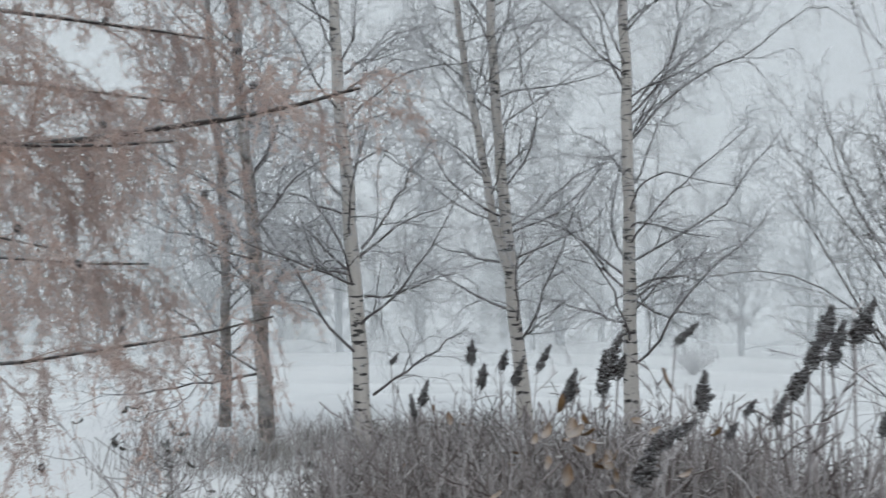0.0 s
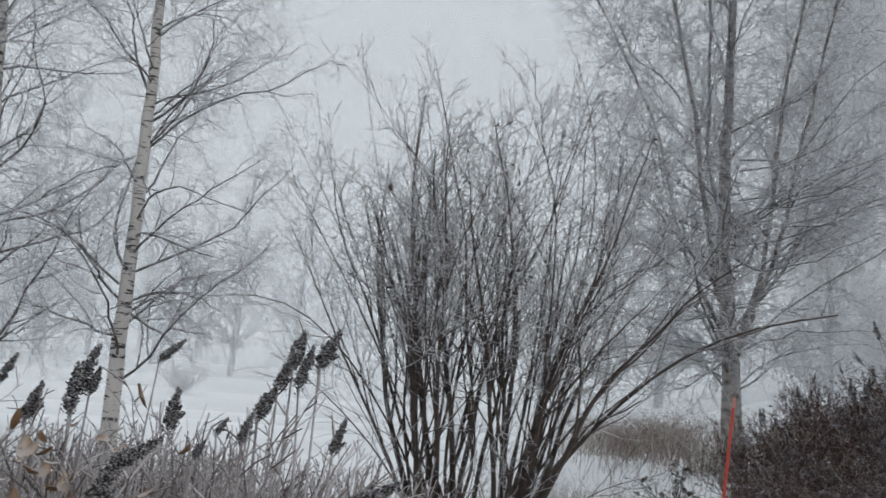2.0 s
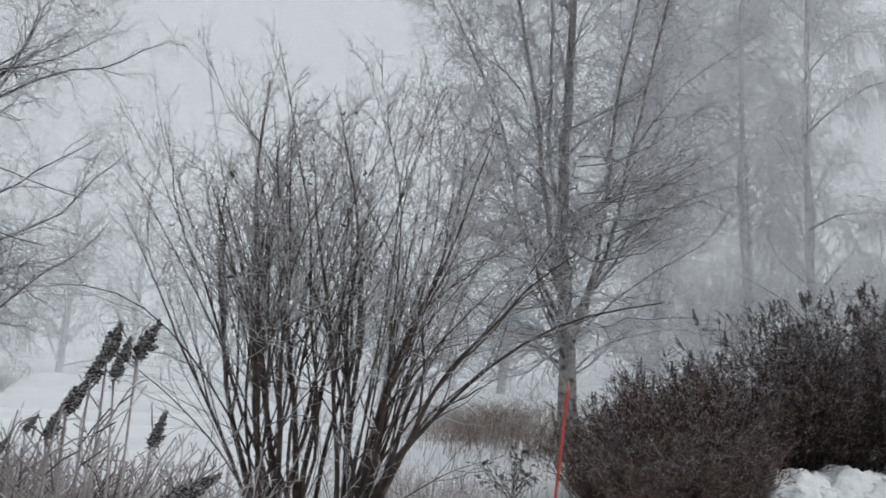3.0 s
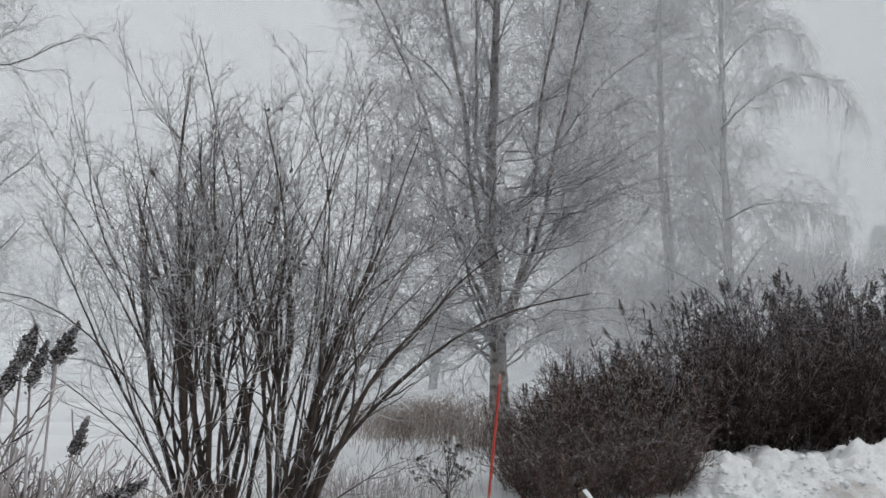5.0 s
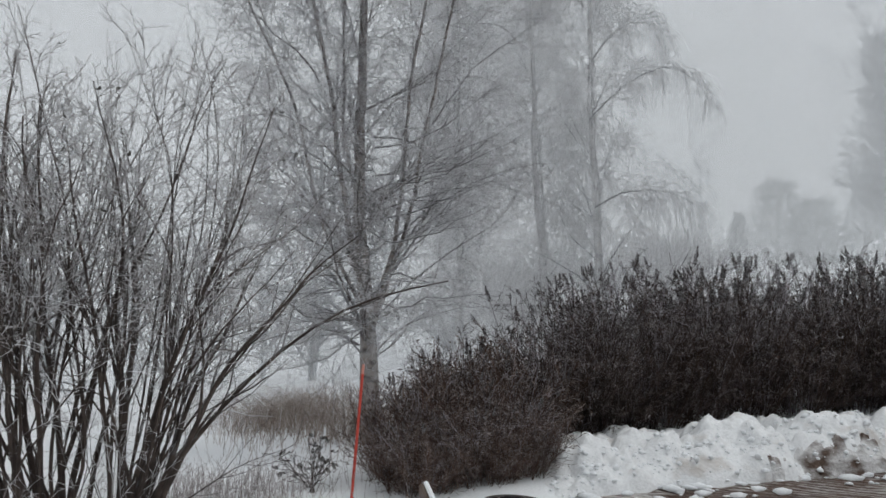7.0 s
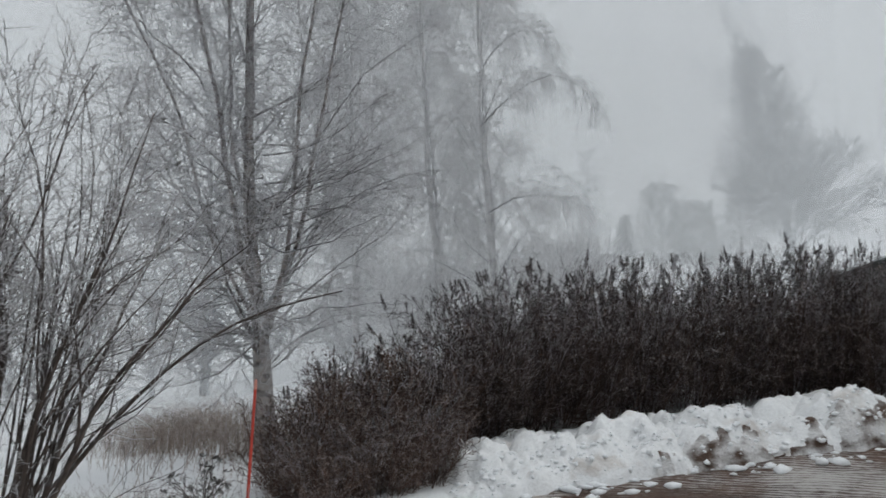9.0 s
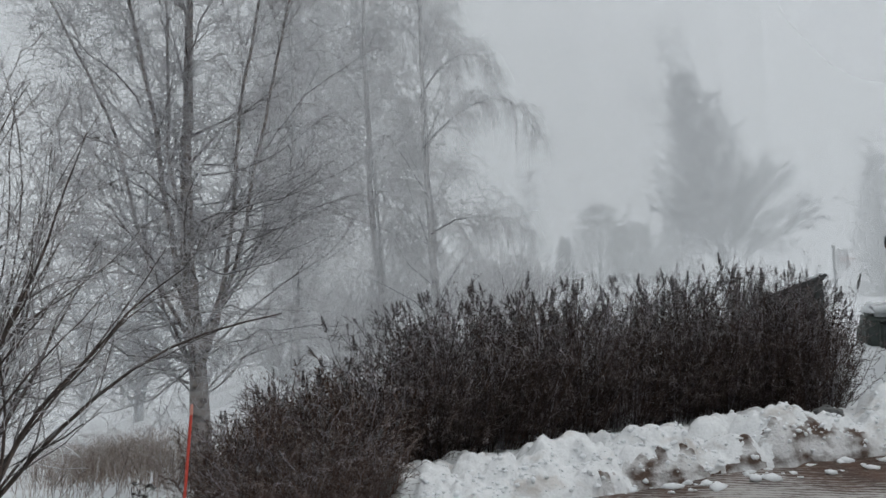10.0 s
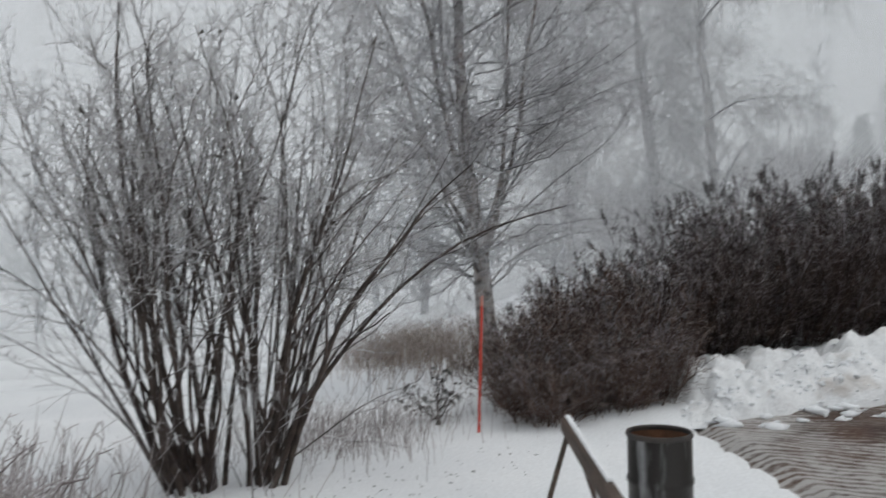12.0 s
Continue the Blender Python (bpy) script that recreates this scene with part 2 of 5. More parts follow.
TARP = material("dark_green_tarp", (0.03, 0.042, 0.04), (0.055, 0.07, 0.065), (5, 5, 5), 0.55, 0.4, 20)
STONE = material("grey_stone", (0.14, 0.14, 0.14), (0.07, 0.07, 0.07), (6, 6, 6), 0.8, 0.5, 40)
WALL_PAINT = material("grey_house_paint", (0.30, 0.31, 0.31), (0.26, 0.27, 0.27), (2, 2, 6), 0.7, 0.1, 40)
PALE_BOARD = material("pale_backboard", (0.62, 0.63, 0.64), (0.55, 0.56, 0.57), (3, 3, 3), 0.5, 0.1, 40)
ROOF = material("dark_roof", (0.05, 0.052, 0.055), (0.08, 0.08, 0.085), (4, 4, 4), 0.6, 0.2, 40)
SOFFIT = material("soffit_wood", (0.16, 0.09, 0.06), (0.10, 0.06, 0.04), (12, 3, 3), 0.7, 0.2, 40)
SPRUCE = material("frosted_spruce", (0.09, 0.11, 0.10), (0.055, 0.07, 0.065), (2, 2, 2), 0.9, 0.0, 20, frost=0.25, piece=0.3)
# far trees: frost, with fog haze also put into the pale blue-grey colour
HAZED_WOOD = material("hazed_frosted_wood", (0.27, 0.285, 0.295), (0.19, 0.205, 0.215), (0.2, 0.2, 0.2), 0.9, 0.0, 20, frost=0.4, piece=0.2)

# ---- mesh tools ----


def mesh_of(name, chunks, mat, smooth=True):
    """One mesh from (vertices, quads or triangles) arrays."""
    vs, loops, totals, base = [], [], [], 0
    for v, f in chunks:
        vs.append(v)
        loops.append((f + base).ravel())
        totals.append(np.full(len(f), f.shape[1]))
        base += len(v)
    v, lo, tot = np.concatenate(vs), np.concatenate(loops), np.concatenate(totals)
    me = bpy.data.meshes.new(name)
    me.vertices.add(len(v))
    me.vertices.foreach_set("co", v.astype(np.float32).ravel())
    me.loops.add(len(lo))
    me.loops.foreach_set("vertex_index", lo.astype(np.int32))
    me.polygons.add(len(tot))
    me.polygons.foreach_set("loop_start", np.concatenate(([0], np.cumsum(tot)[:-1])).astype(np.int32))
    me.polygons.foreach_set("use_smooth", np.full(len(tot), smooth))
    me.update(calc_edges=True)
    me.validate()
    me.materials.append(mat)
    return me


def piece(name, chunks, mat, parent=None, label="", kind="", smooth=True):
    ob = new(name, mesh_of(name, chunks, mat, smooth))
    ob.parent = parent
    return tagged(ob, label, kind=kind)


def part(name, bm, mat, parent=None, label=""):
    me = bpy.data.meshes.new(name)
    bm.to_mesh(me)
    bm.free()
    me.materials.append(mat)
    ob = new(name, me)
    ob.parent = parent
    return tagged(ob, label) if label else ob


def thing(name, place, label, category, group="", kind=""):
    e = new(name)
    e.location = place
    return tagged(e, label, category, group, kind)


def tubes(P, R, sides=3, cap=False):
    """Tubes along N polylines of K points: vertices and quads."""
    N, K, _ = P.shape
    T = np.gradient(P, axis=1)
    T /= np.linalg.norm(T, axis=2, keepdims=True) + 1e-9
    ref = np.where(np.abs(T[:, :1, 2:3]) > 0.8, np.array([1.0, 0, 0]), np.array([0, 0, 1.0]))
    U = np.cross(T, np.broadcast_to(ref, T.shape))
    U /= np.linalg.norm(U, axis=2, keepdims=True) + 1e-9
    W = np.cross(T, U)
    a = np.arange(sides) * 2 * np.pi / sides
    ring = U[:, :, None] * np.cos(a)[None, None, :, None] + W[:, :, None] * np.sin(a)[None, None, :, None]
    V = (P[:, :, None] + ring * R[:, :, None, None]).reshape(-1, 3)
    i = np.arange(N)[:, None, None] * K * sides + np.arange(K - 1)[None, :, None] * sides
    s, s2 = np.arange(sides)[None, None], ((np.arange(sides) + 1) % sides)[None, None]
    F = np.stack([i + s, i + s2, i + sides + s2, i + sides + s], -1).reshape(-1, 4)
    return V, F


def unit(v):
    return v / (np.linalg.norm(v, axis=-1, keepdims=True) + 1e-9)


def grow(rng, P, R, m, span, angle, length, droop=0.0, wander=0.15, K=5, ratio=0.6, tip=0.35, least=0.0008, flat=0.0, shrink=0.5, relative=False):
    """m children on each polyline: span is the part of it that bears them, angle (degrees) how far they stand off, length in metres with its spread."""
    N, k0, _ = P.shape
    n = N * m
    who = np.repeat(np.arange(N), m)
    t = span[0] + (span[1] - span[0]) * (np.tile(np.arange(m), N) + rng.random(n)) / m
    x = t * (k0 - 1)
    i = np.minimum(x.astype(int), k0 - 2)
    fr = (x - i)[:, None]
    start = P[who, i] * (1 - fr) + P[who, i + 1] * fr
    r0 = R[who, i] * (1 - fr[:, 0]) + R[who, i + 1] * fr[:, 0]
    tan = unit(P[who, i + 1] - P[who, i])
    side = rng.normal(size=(n, 3))
    side[:, 2] *= 1 - flat
    side = unit(side - tan * (side * tan).sum(1, keepdims=True))
    a = np.radians(rng.normal(angle[0], angle[1], n))[:, None]
    d = unit(tan * np.cos(a) + side * np.sin(a))
    L = rng.uniform(length[0], length[1], n) * (1 - shrink * (t - span[0]) / (span[1] - span[0] + 1e-9))
    if relative:
        L = L * np.linalg.norm(np.diff(P, axis=1), axis=2).sum(1)[who]
    pts = [start]
    for s in range(1, K):
        d = d + rng.normal(scale=wander, size=(n, 3))
        d[:, 2] -= droop * (s / K if droop > 0 else 1)
        d = unit(d)
        pts.append(pts[-1] + d * (L / (K - 1))[:, None])
    rr = np.maximum(r0 * ratio, least)
    return np.stack(pts, 1), np.maximum(rr[:, None] * np.linspace(1, tip, K)[None], least * 0.7)


def line(points, count):
    """A smooth polyline of count points through a few places."""
    p = np.array(points, float)
    s = np.concatenate(([0], np.cumsum(np.linalg.norm(np.diff(p, axis=0), axis=1))))
    u = np.linspace(0, s[-1], count)
    q = np.stack([np.interp(u, s, p[:, k]) for k in range(3)], 1)
    for _ in range(2):
        q[1:-1] = (q[:-2] + 2 * q[1:-1] + q[2:]) / 4
    return q


def smooth_step(a, b, x):
    t = np.clip((x - a) / (b - a), 0, 1)
    return t * t * (3 - 2 * t)


# ---- ground ----
RISE_AT, RISE = (0, 6, 9, 13, 22, 30, 40, 60, 100, 600), (0, 0, 0.2, 0.8, 2.3, 3.3, 4.6, 6.1, 7.4, 9)


def land(x, y):
    """Height of the ground: a field that falls off slightly ahead, a slope that climbs to the east."""
    x, y = np.asarray(x, float), np.asarray(y, float)
    d, a = np.hypot(x, y), np.degrees(np.arctan2(x, y))
    a = np.where(a < -120, a + 360, a)
    s = smooth_step(42, 74, a) * (1 - 0.35 * smooth_step(85, 120, a))
    return np.interp(d, RISE_AT, RISE) * s - (1 - s) * 0.035 * np.clip(d - 5, 0, 40)


def bumps(x, y, size):
    return np.array([noise.fractal((a * size, b * size, 0.3), 1.0, 2.0, 3) for a, b in zip(np.ravel(x), np.ravel(y))]).reshape(np.shape(x))


ROAD_EDGE = [(4.6, -0.2), (5.9, 1.75), (7.05, 2.95), (7.6, 3.45)]
BANK_FOOT = [(7.6, 3.45), (8.6, 2.5), (10.0, 1.0), (11.1, -0.5), (12.2, -2.4), (13.0, -6.0)]


def road_part(x, y):
    """1 well inside the road, 0 outside it."""
    lx = np.interp(y, [p[1] for p in ROAD_EDGE], [p[0] for p in ROAD_EDGE])
    rx = np.interp(y, [p[1] for p in reversed(BANK_FOOT)], [p[0] for p in reversed(BANK_FOOT)])
    return smooth_step(0.0, 0.25, np.minimum(x - lx, rx - x)) * (y < 3.5)


def build_ground():
    rings = np.concatenate((np.linspace(0.3, 16, 90), np.geomspace(16.5, 900, 44)))
    turn = np.linspace(0, 2 * np.pi, 241)[:-1]
    d, a = np.meshgrid(rings, turn, indexing="ij")
    x, y = d * np.sin(a), d * np.cos(a)
    z = land(x, y)
    near = d < 30
    z[near] += 0.05 * bumps(x[near], y[near], 0.9) + 0.015 * bumps(x[near], y[near], 4)
    z -= 0.18 * road_part(x, y)
    v = np.stack([x, y, z], -1).reshape(-1, 3)
    v = np.vstack([v, [[0, 0, float(land(0, 0))]]])
    n = len(turn)
    i, j = np.meshgrid(np.arange(len(rings) - 1), np.arange(n), indexing="ij")
    j2 = (j + 1) % n
    quads = np.stack([i * n + j, (i + 1) * n + j, (i + 1) * n + j2, i * n + j2], -1).reshape(-1, 4)
    k = np.arange(n)
    fan = np.stack([np.full(n, len(v) - 1), k, (k + 1) % n, (k + 1) % n], -1)[:, :3]
    g = new("ground", mesh_of("ground", [(v, quads), (v[:0], fan - len(v))], SNOW))
    tagged(g, "snow-covered field and garden ground, gently uneven", "ground", kind="structure")


def build_road():
    """Muddy track with ribbed slush, a little below the snow."""
    ys = np.linspace(-14, 3.5, 200)
    us = np.linspace(0, 1, 240)
    lx = np.interp(ys, [-14] + [p[1] for p in ROAD_EDGE], [-4] + [p[0] for p in ROAD_EDGE])
    rx = np.interp(ys, [-14] + [p[1] for p in reversed(BANK_FOOT)], [13.6] + [p[0] for p in reversed(BANK_FOOT)])
    x = lx[:, None] + (rx - lx)[:, None] * us[None] + 0.12
    y = np.broadcast_to(ys[:, None], x.shape)
    z = land(x, y) - 0.045
    z = z - 0.11 * (1 - smooth_step(0.0, 0.3, x - 0.12 - lx[:, None]))
    across = x * 0.84 + y * 0.545
    z = z + 0.009 * np.sin(across * 42 + 7 * bumps(x, y, 0.7)) * smooth_step(-0.1, 0.4, bumps(x, y, 0.8)) + 0.02 * bumps(x, y, 1.4)
    v = np.stack([x, y, z], -1).reshape(-1, 3)
    n = len(us)
    i, j = np.meshgrid(np.arange(len(ys) - 1), np.arange(n - 1), indexing="ij")
    f = np.stack([i * n + j, i * n + j + 1, (i + 1) * n + j + 1, (i + 1) * n + j], -1).reshape(-1, 4)
    tagged(new("road", mesh_of("road", [(v, f)], ROAD_SURFACE)), "wet brown mud road with ribbed slush ruts", "road", kind="structure")


def build_bank():
    """The ploughed snow bank between road and hedge: soft heaped lumps, crumbly on top."""
    rows, cols, wide = 420, 84, 2.0
    foot = line([(7.42, 3.72, 0)] + [(a, b, 0) for a, b in BANK_FOOT], rows)
    t = unit(np.gradient(foot, axis=0))
    out_way = np.stack([-t[:, 1], t[:, 0], t[:, 2]], 1)
    us = np.linspace(0, 1, cols)
    run = np.linspace(0, 1, rows)
    wave = 0.12 * np.array([noise.noise((a * 1.1, b * 1.1, 3.0)) + 0.6 * noise.noise((a * 3.1, b * 3.1, 8.0)) for a, b, _ in foot])[:, None]
    x = foot[:, :1] + out_way[:, :1] * (us * wide - 0.3 + wave * (1 - us))
    y = foot[:, 1:2] + out_way[:, 1:2] * (us * wide - 0.3 + wave * (1 - us))
    shape = np.sin(np.pi * us ** 0.62) ** 0.9
    tall = smooth_step(0, 0.10, run) * (0.22 + 0.14 * smooth_step(0.0, 0.6, run))
    clod = np.zeros(x.shape)
    for r in range(rows):
        for c in range(cols):
            a, b = x[r, c], y[r, c]
            a2, b2 = a + 0.08 * noise.noise((a * 4, b * 4, 1.7)), b + 0.08 * noise.noise((a * 4, b * 4, 6.3))
            for size, high, lift in ((1.4, 0.15, 0.4), (3.0, 0.16, 2.4), (6.5, 0.07, 5.1)):
                far = noise.voronoi((a2 * size, b2 * size, lift))[0][0]
                clod[r, c] += high * max(0.0, 1 - 2.6 * far * far) ** 0.6
            clod[r, c] += 0.016 * noise.fractal((a * 7, b * 7, 2.2), 0.9, 2.1, 4)
    uneven = 0.8 + 0.7 * bumps(x, y, 0.9)
    z = land(x, y) - 0.10 + smooth_step(0, 0.09, run)[:, None] * (shape[None] * tall[:, None] * uneven + shape[None] ** 0.5 * clod)
    v = np.stack([x, y, z], -1).reshape(-1, 3)
    i, j = np.meshgrid(np.arange(rows - 1), np.arange(cols - 1), indexing="ij")
    f = np.stack([i * cols + j, i * cols + j + 1, (i + 1) * cols + j + 1, (i + 1) * cols + j], -1).reshape(-1, 4)
    bank_mesh = mesh_of("snow_bank", [(v, f[:, ::-1])], DIRTY_SNOW)
    bank_mesh.materials.append(MUDDY_SNOW)
    # the ploughed foot towards the road is full of mud where the track runs past
    low = 0.07 + 0.15 * bumps(x[:-1, :-1], y[:-1, :-1], 0.8) + 0.12 * bumps(x[:-1, :-1], y[:-1, :-1], 3.5)
    muddy = (us[None, :-1] < low) & (run[:-1, None] > 0.22)
    bank_mesh.polygons.foreach_set("material_index", muddy.astype(np.int32).ravel())
    tagged(new("snow_bank", bank_mesh), "ploughed lumpy snow bank with brown dirt", "snow bank", kind="structure")
    # loose crumbs lying on the bank and along its foot
    rng = np.random.default_rng(44)
    base = bmesh.new()
    bmesh.ops.create_icosphere(base, subdivisions=1, radius=1)
    bv = np.array([p.co for p in base.verts])
    bf = np.array([[q.index for q in t.verts] for t in base.faces])
    base.free()
    count = 2200
    r = rng.integers(12, rows, count)
    c = np.where(rng.random(count) < 0.7, rng.integers(0, 22, count), rng.integers(8, cols - 24, count))
    size = 0.008 + 0.03 * rng.random(count) ** 2.5
    spot = np.stack([x[r, c], y[r, c], z[r, c] + size * 0.1], 1) + rng.normal(scale=0.02, size=(count, 3)) * (1, 1, 0)
    spill = 260
    k = rng.integers(20, rows, spill)
    away = 0.1 + 0.55 * rng.random(spill) ** 1.6
    sx, sy = foot[k, 0] - out_way[k, 0] * away, foot[k, 1] - out_way[k, 1] * away
    size = np.concatenate([size, 0.02 + 0.09 * rng.random(spill) ** 2.2])
    spot = np.vstack([spot, np.stack([sx, sy, land(sx, sy) - 0.045], 1)])
    flat = np.concatenate([np.full(count, 0.7), np.full(spill, 0.4)])
    count += spill
    rough = 1 + rng.normal(scale=0.2, size=(count, len(bv), 1))
    stretch = rng.uniform(0.7, 1.4, (count, 1, 3)) * np.stack([np.ones(count), np.ones(count), flat], 1)[:, None]
    cv = (spot[:, None] + bv[None] * rough * stretch * size[:, None, None]).reshape(-1, 3)
    cf = (np.arange(count)[:, None, None] * len(bv) + bf[None]).reshape(-1, 3)
    tagged(new("snow_clods", mesh_of("snow_clods", [(cv, cf)], SNOW)), "loose snow crumbs along the ploughed bank", "snow", kind="stuff")


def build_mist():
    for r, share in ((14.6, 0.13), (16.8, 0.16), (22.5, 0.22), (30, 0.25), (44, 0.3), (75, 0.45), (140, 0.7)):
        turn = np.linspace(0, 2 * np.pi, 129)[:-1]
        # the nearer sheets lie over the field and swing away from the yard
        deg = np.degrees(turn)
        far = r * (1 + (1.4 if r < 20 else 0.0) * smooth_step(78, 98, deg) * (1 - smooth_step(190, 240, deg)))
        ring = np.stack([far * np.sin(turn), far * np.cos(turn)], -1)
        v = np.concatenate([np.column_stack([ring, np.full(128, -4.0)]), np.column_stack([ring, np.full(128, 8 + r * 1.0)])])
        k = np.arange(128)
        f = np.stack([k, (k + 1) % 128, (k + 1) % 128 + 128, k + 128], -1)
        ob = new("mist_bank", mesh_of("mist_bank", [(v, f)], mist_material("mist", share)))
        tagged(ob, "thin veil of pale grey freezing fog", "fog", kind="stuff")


build_ground()
build_road()
build_bank()
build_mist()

# ---- trees ----


def crown(rng, P, R, spec, foot, boughs, bough_size, sides=(5, 3, 3)):
    """Limbs, side branches and fine twigs on given stems: three lists of chunks."""
    limb = grow(rng, P, R, **spec["limb"])
    if boughs:
        kl = limb[0].shape[1]
        own = np.stack([line(b, kl) - foot for b in boughs])
        own[:, 2:] += rng.normal(scale=0.02, size=own[:, 2:].shape)
        limb = (np.concatenate([limb[0], own]), np.concatenate([limb[1], np.linspace(bough_size, bough_size * 0.3, kl)[None].repeat(len(own), 0)]))
    branch = grow(rng, *limb, **spec["branch"])
    twig = grow(rng, *branch, **spec["twig"])
    out_branch = [tubes(*branch, sides=sides[1])]
    out_twig = [tubes(*twig, sides=sides[2])]
    if "spray" in spec:
        out_twig.append(tubes(*grow(rng, *twig, **spec["spray"]), sides=3))
    return limb, out_branch, out_twig


def birch(name, stems, radii, spec, label, seed, bark=WHITE_BARK, limb_mat=DARK_LIMB, twig_mat=FROST_TWIG, branch_mat=None, group="birches", sides=12, boughs=(), bough_size=0.017, knee=0.86, wiggle=0.006):
    """stems: polylines in world metres; radii: foot and top of each."""
    rng = np.random.default_rng(seed)
    foot = np.array(stems[0][0], float)
    tree = thing(name, foot, label, "tree", group)
    K = 26
    P = np.stack([line(s, K) - foot for s in stems])
    P[:, 2:] += np.cumsum(rng.normal(scale=wiggle, size=(len(stems), K - 2, 3)) * (1, 1, 0.3), axis=1) + rng.normal(scale=0.008, size=(len(stems), K - 2, 3))
    R = np.stack([np.interp(np.linspace(0, 1, K), (0, 0.2, 1), (a, a * knee, b)) * (1 + 0.2 * np.exp(-np.arange(K) * 1.1) * (k == 0)) for k, (a, b) in enumerate(radii)])
    for k in range(len(stems)):
        piece("trunk", [tubes(P[k:k + 1], R[k:k + 1], sides)], bark, tree)
    limb, branches, twigs = crown(rng, P, R, spec, foot, boughs, bough_size)
    for k in range(len(limb[0])):
        piece("limb", [tubes(limb[0][k:k + 1], limb[1][k:k + 1], 5)], limb_mat, tree)
    piece("branchwork", branches, branch_mat or limb_mat, tree, kind="stuff")
    piece("twig_crown", twigs, twig_mat, tree, "fine twigs white with hoarfrost", kind="stuff")
    return tree


NEAR = dict(
    limb=dict(m=34, span=(0.1, 0.95), angle=(54, 13), length=(1.5, 2.8), droop=-0.035, wander=0.17, K=10, ratio=0.21, tip=0.22, shrink=0.35),
    branch=dict(m=10, span=(0.12, 1.0), angle=(40, 14), length=(0.45, 1.1), droop=0.03, wander=0.22, K=6, ratio=0.6, tip=0.35, shrink=0.5, least=0.0022),
    twig=dict(m=6, span=(0.1, 1.0), angle=(40, 15), length=(0.25, 0.7), droop=0.3, wander=0.24, K=4, ratio=0.6, least=0.0017),
    spray=dict(m=3, span=(0.2, 1.0), angle=(38, 15), length=(0.12, 0.34), droop=0.45, wander=0.24, K=3, ratio=0.8, least=0.0017),
)


def up_to(stem, top):
    """A stem carried on in its own line to the given height, above what is in view."""
    a, b = np.array(stem[-2]), np.array(stem[-1])
    return stem + [tuple(b + (b - a) / (b - a)[2] * (top - b[2]))]


def soil(x, y):
    return float(land(x, y)) - 0.08


birch("birch_tree", [up_to([(-0.75, 8.5, soil(-0.75, 8.5)), (-0.81, 8.55, 0.92), (-0.92, 8.54, 2.21), (-1.03, 8.52, 3.69), (-1.08, 8.51, 4.59)], 8.5)], [(0.088, 0.025)], NEAR,
      "slender white birch with black bark scars in snow", 11, boughs=[
          [(-0.85, 8.54, 1.65), (-1.14, 8.51, 1.97), (-1.43, 8.46, 2.2), (-1.77, 8.39, 2.49)], [(-0.8, 8.55, 1.97), (-0.51, 8.58, 2.33), (-0.24, 8.59, 2.81), (-0.04, 8.6, 3.2)],
          [(-0.67, 8.56, 0.46), (-0.32, 8.59, 0.72), (0.09, 8.6, 0.98), (0.32, 8.6, 1.19)], [(-0.85, 8.54, 1.68), (-1.26, 8.49, 1.8), (-1.48, 8.45, 1.91), (-1.8, 8.38, 2.0)],
          [(-0.99, 8.53, 3.81), (-0.75, 8.56, 3.94), (-0.52, 8.58, 4.16)], [(-0.76, 8.55, 1.48), (-0.5, 8.58, 1.48), (-0.21, 8.59, 1.6), (0.14, 8.6, 1.74)], [(-0.89, 8.54, 2.89), (-1.27, 8.49, 3.15), (-1.56, 8.43, 3.37)]])
birch("birch_tree", [up_to([(-1.68, 8.3, soil(-1.68, 8.3)), (-1.75, 8.29, 0.83), (-1.85, 8.27, 1.9)], 7.0)], [(0.085, 0.02)], NEAR,
      "slim greyish birch beside a larger birch", 12, bark=GREY_BARK)
birch("birch_tree", [up_to([(-2.75, 10.6, soil(-2.75, 10.6)), (-2.8, 10.6, 2.0), (-2.95, 10.6, 3.5)], 7.5)], [(0.075, 0.02)], NEAR,
      "slim greyish birch standing further in the field", 13, bark=GREY_BARK)
birch("birch_tree", [up_to([(1.09, 10.46, soil(1.09, 10.46)), (1.05, 10.46, 0.49), (0.91, 10.47, 1.78), (0.8, 10.48, 3.09), (0.66, 10.48, 5.3)], 9.0),
                     up_to([(0.92, 10.47, 1.65), (0.78, 10.48, 2.0), (0.55, 10.49, 3.09), (0.29, 10.5, 4.56), (0.18, 10.5, 5.3)], 8.5)], [(0.095, 0.03), (0.062, 0.022)], NEAR,
      "white birch that forks into two stems above snow", 14, boughs=[
          [(0.9, 10.47, 2.36), (1.22, 10.45, 2.5), (1.44, 10.42, 2.8), (1.8, 10.37, 3.02), (2.11, 10.31, 3.17)], [(0.83, 10.48, 1.88), (0.5, 10.5, 1.95), (0.15, 10.5, 2.04), (-0.3, 10.5, 2.2)],
          [(0.83, 10.48, 2.71), (0.46, 10.5, 3.09), (0.11, 10.5, 3.39), (-0.19, 10.5, 3.53)], [(0.77, 10.48, 3.85), (0.54, 10.5, 4.28), (0.26, 10.5, 4.62), (-0.07, 10.5, 5.01)], [(1.05, 10.46, 0.95), (1.25, 10.44, 1.09), (1.42, 10.42, 1.17)]])
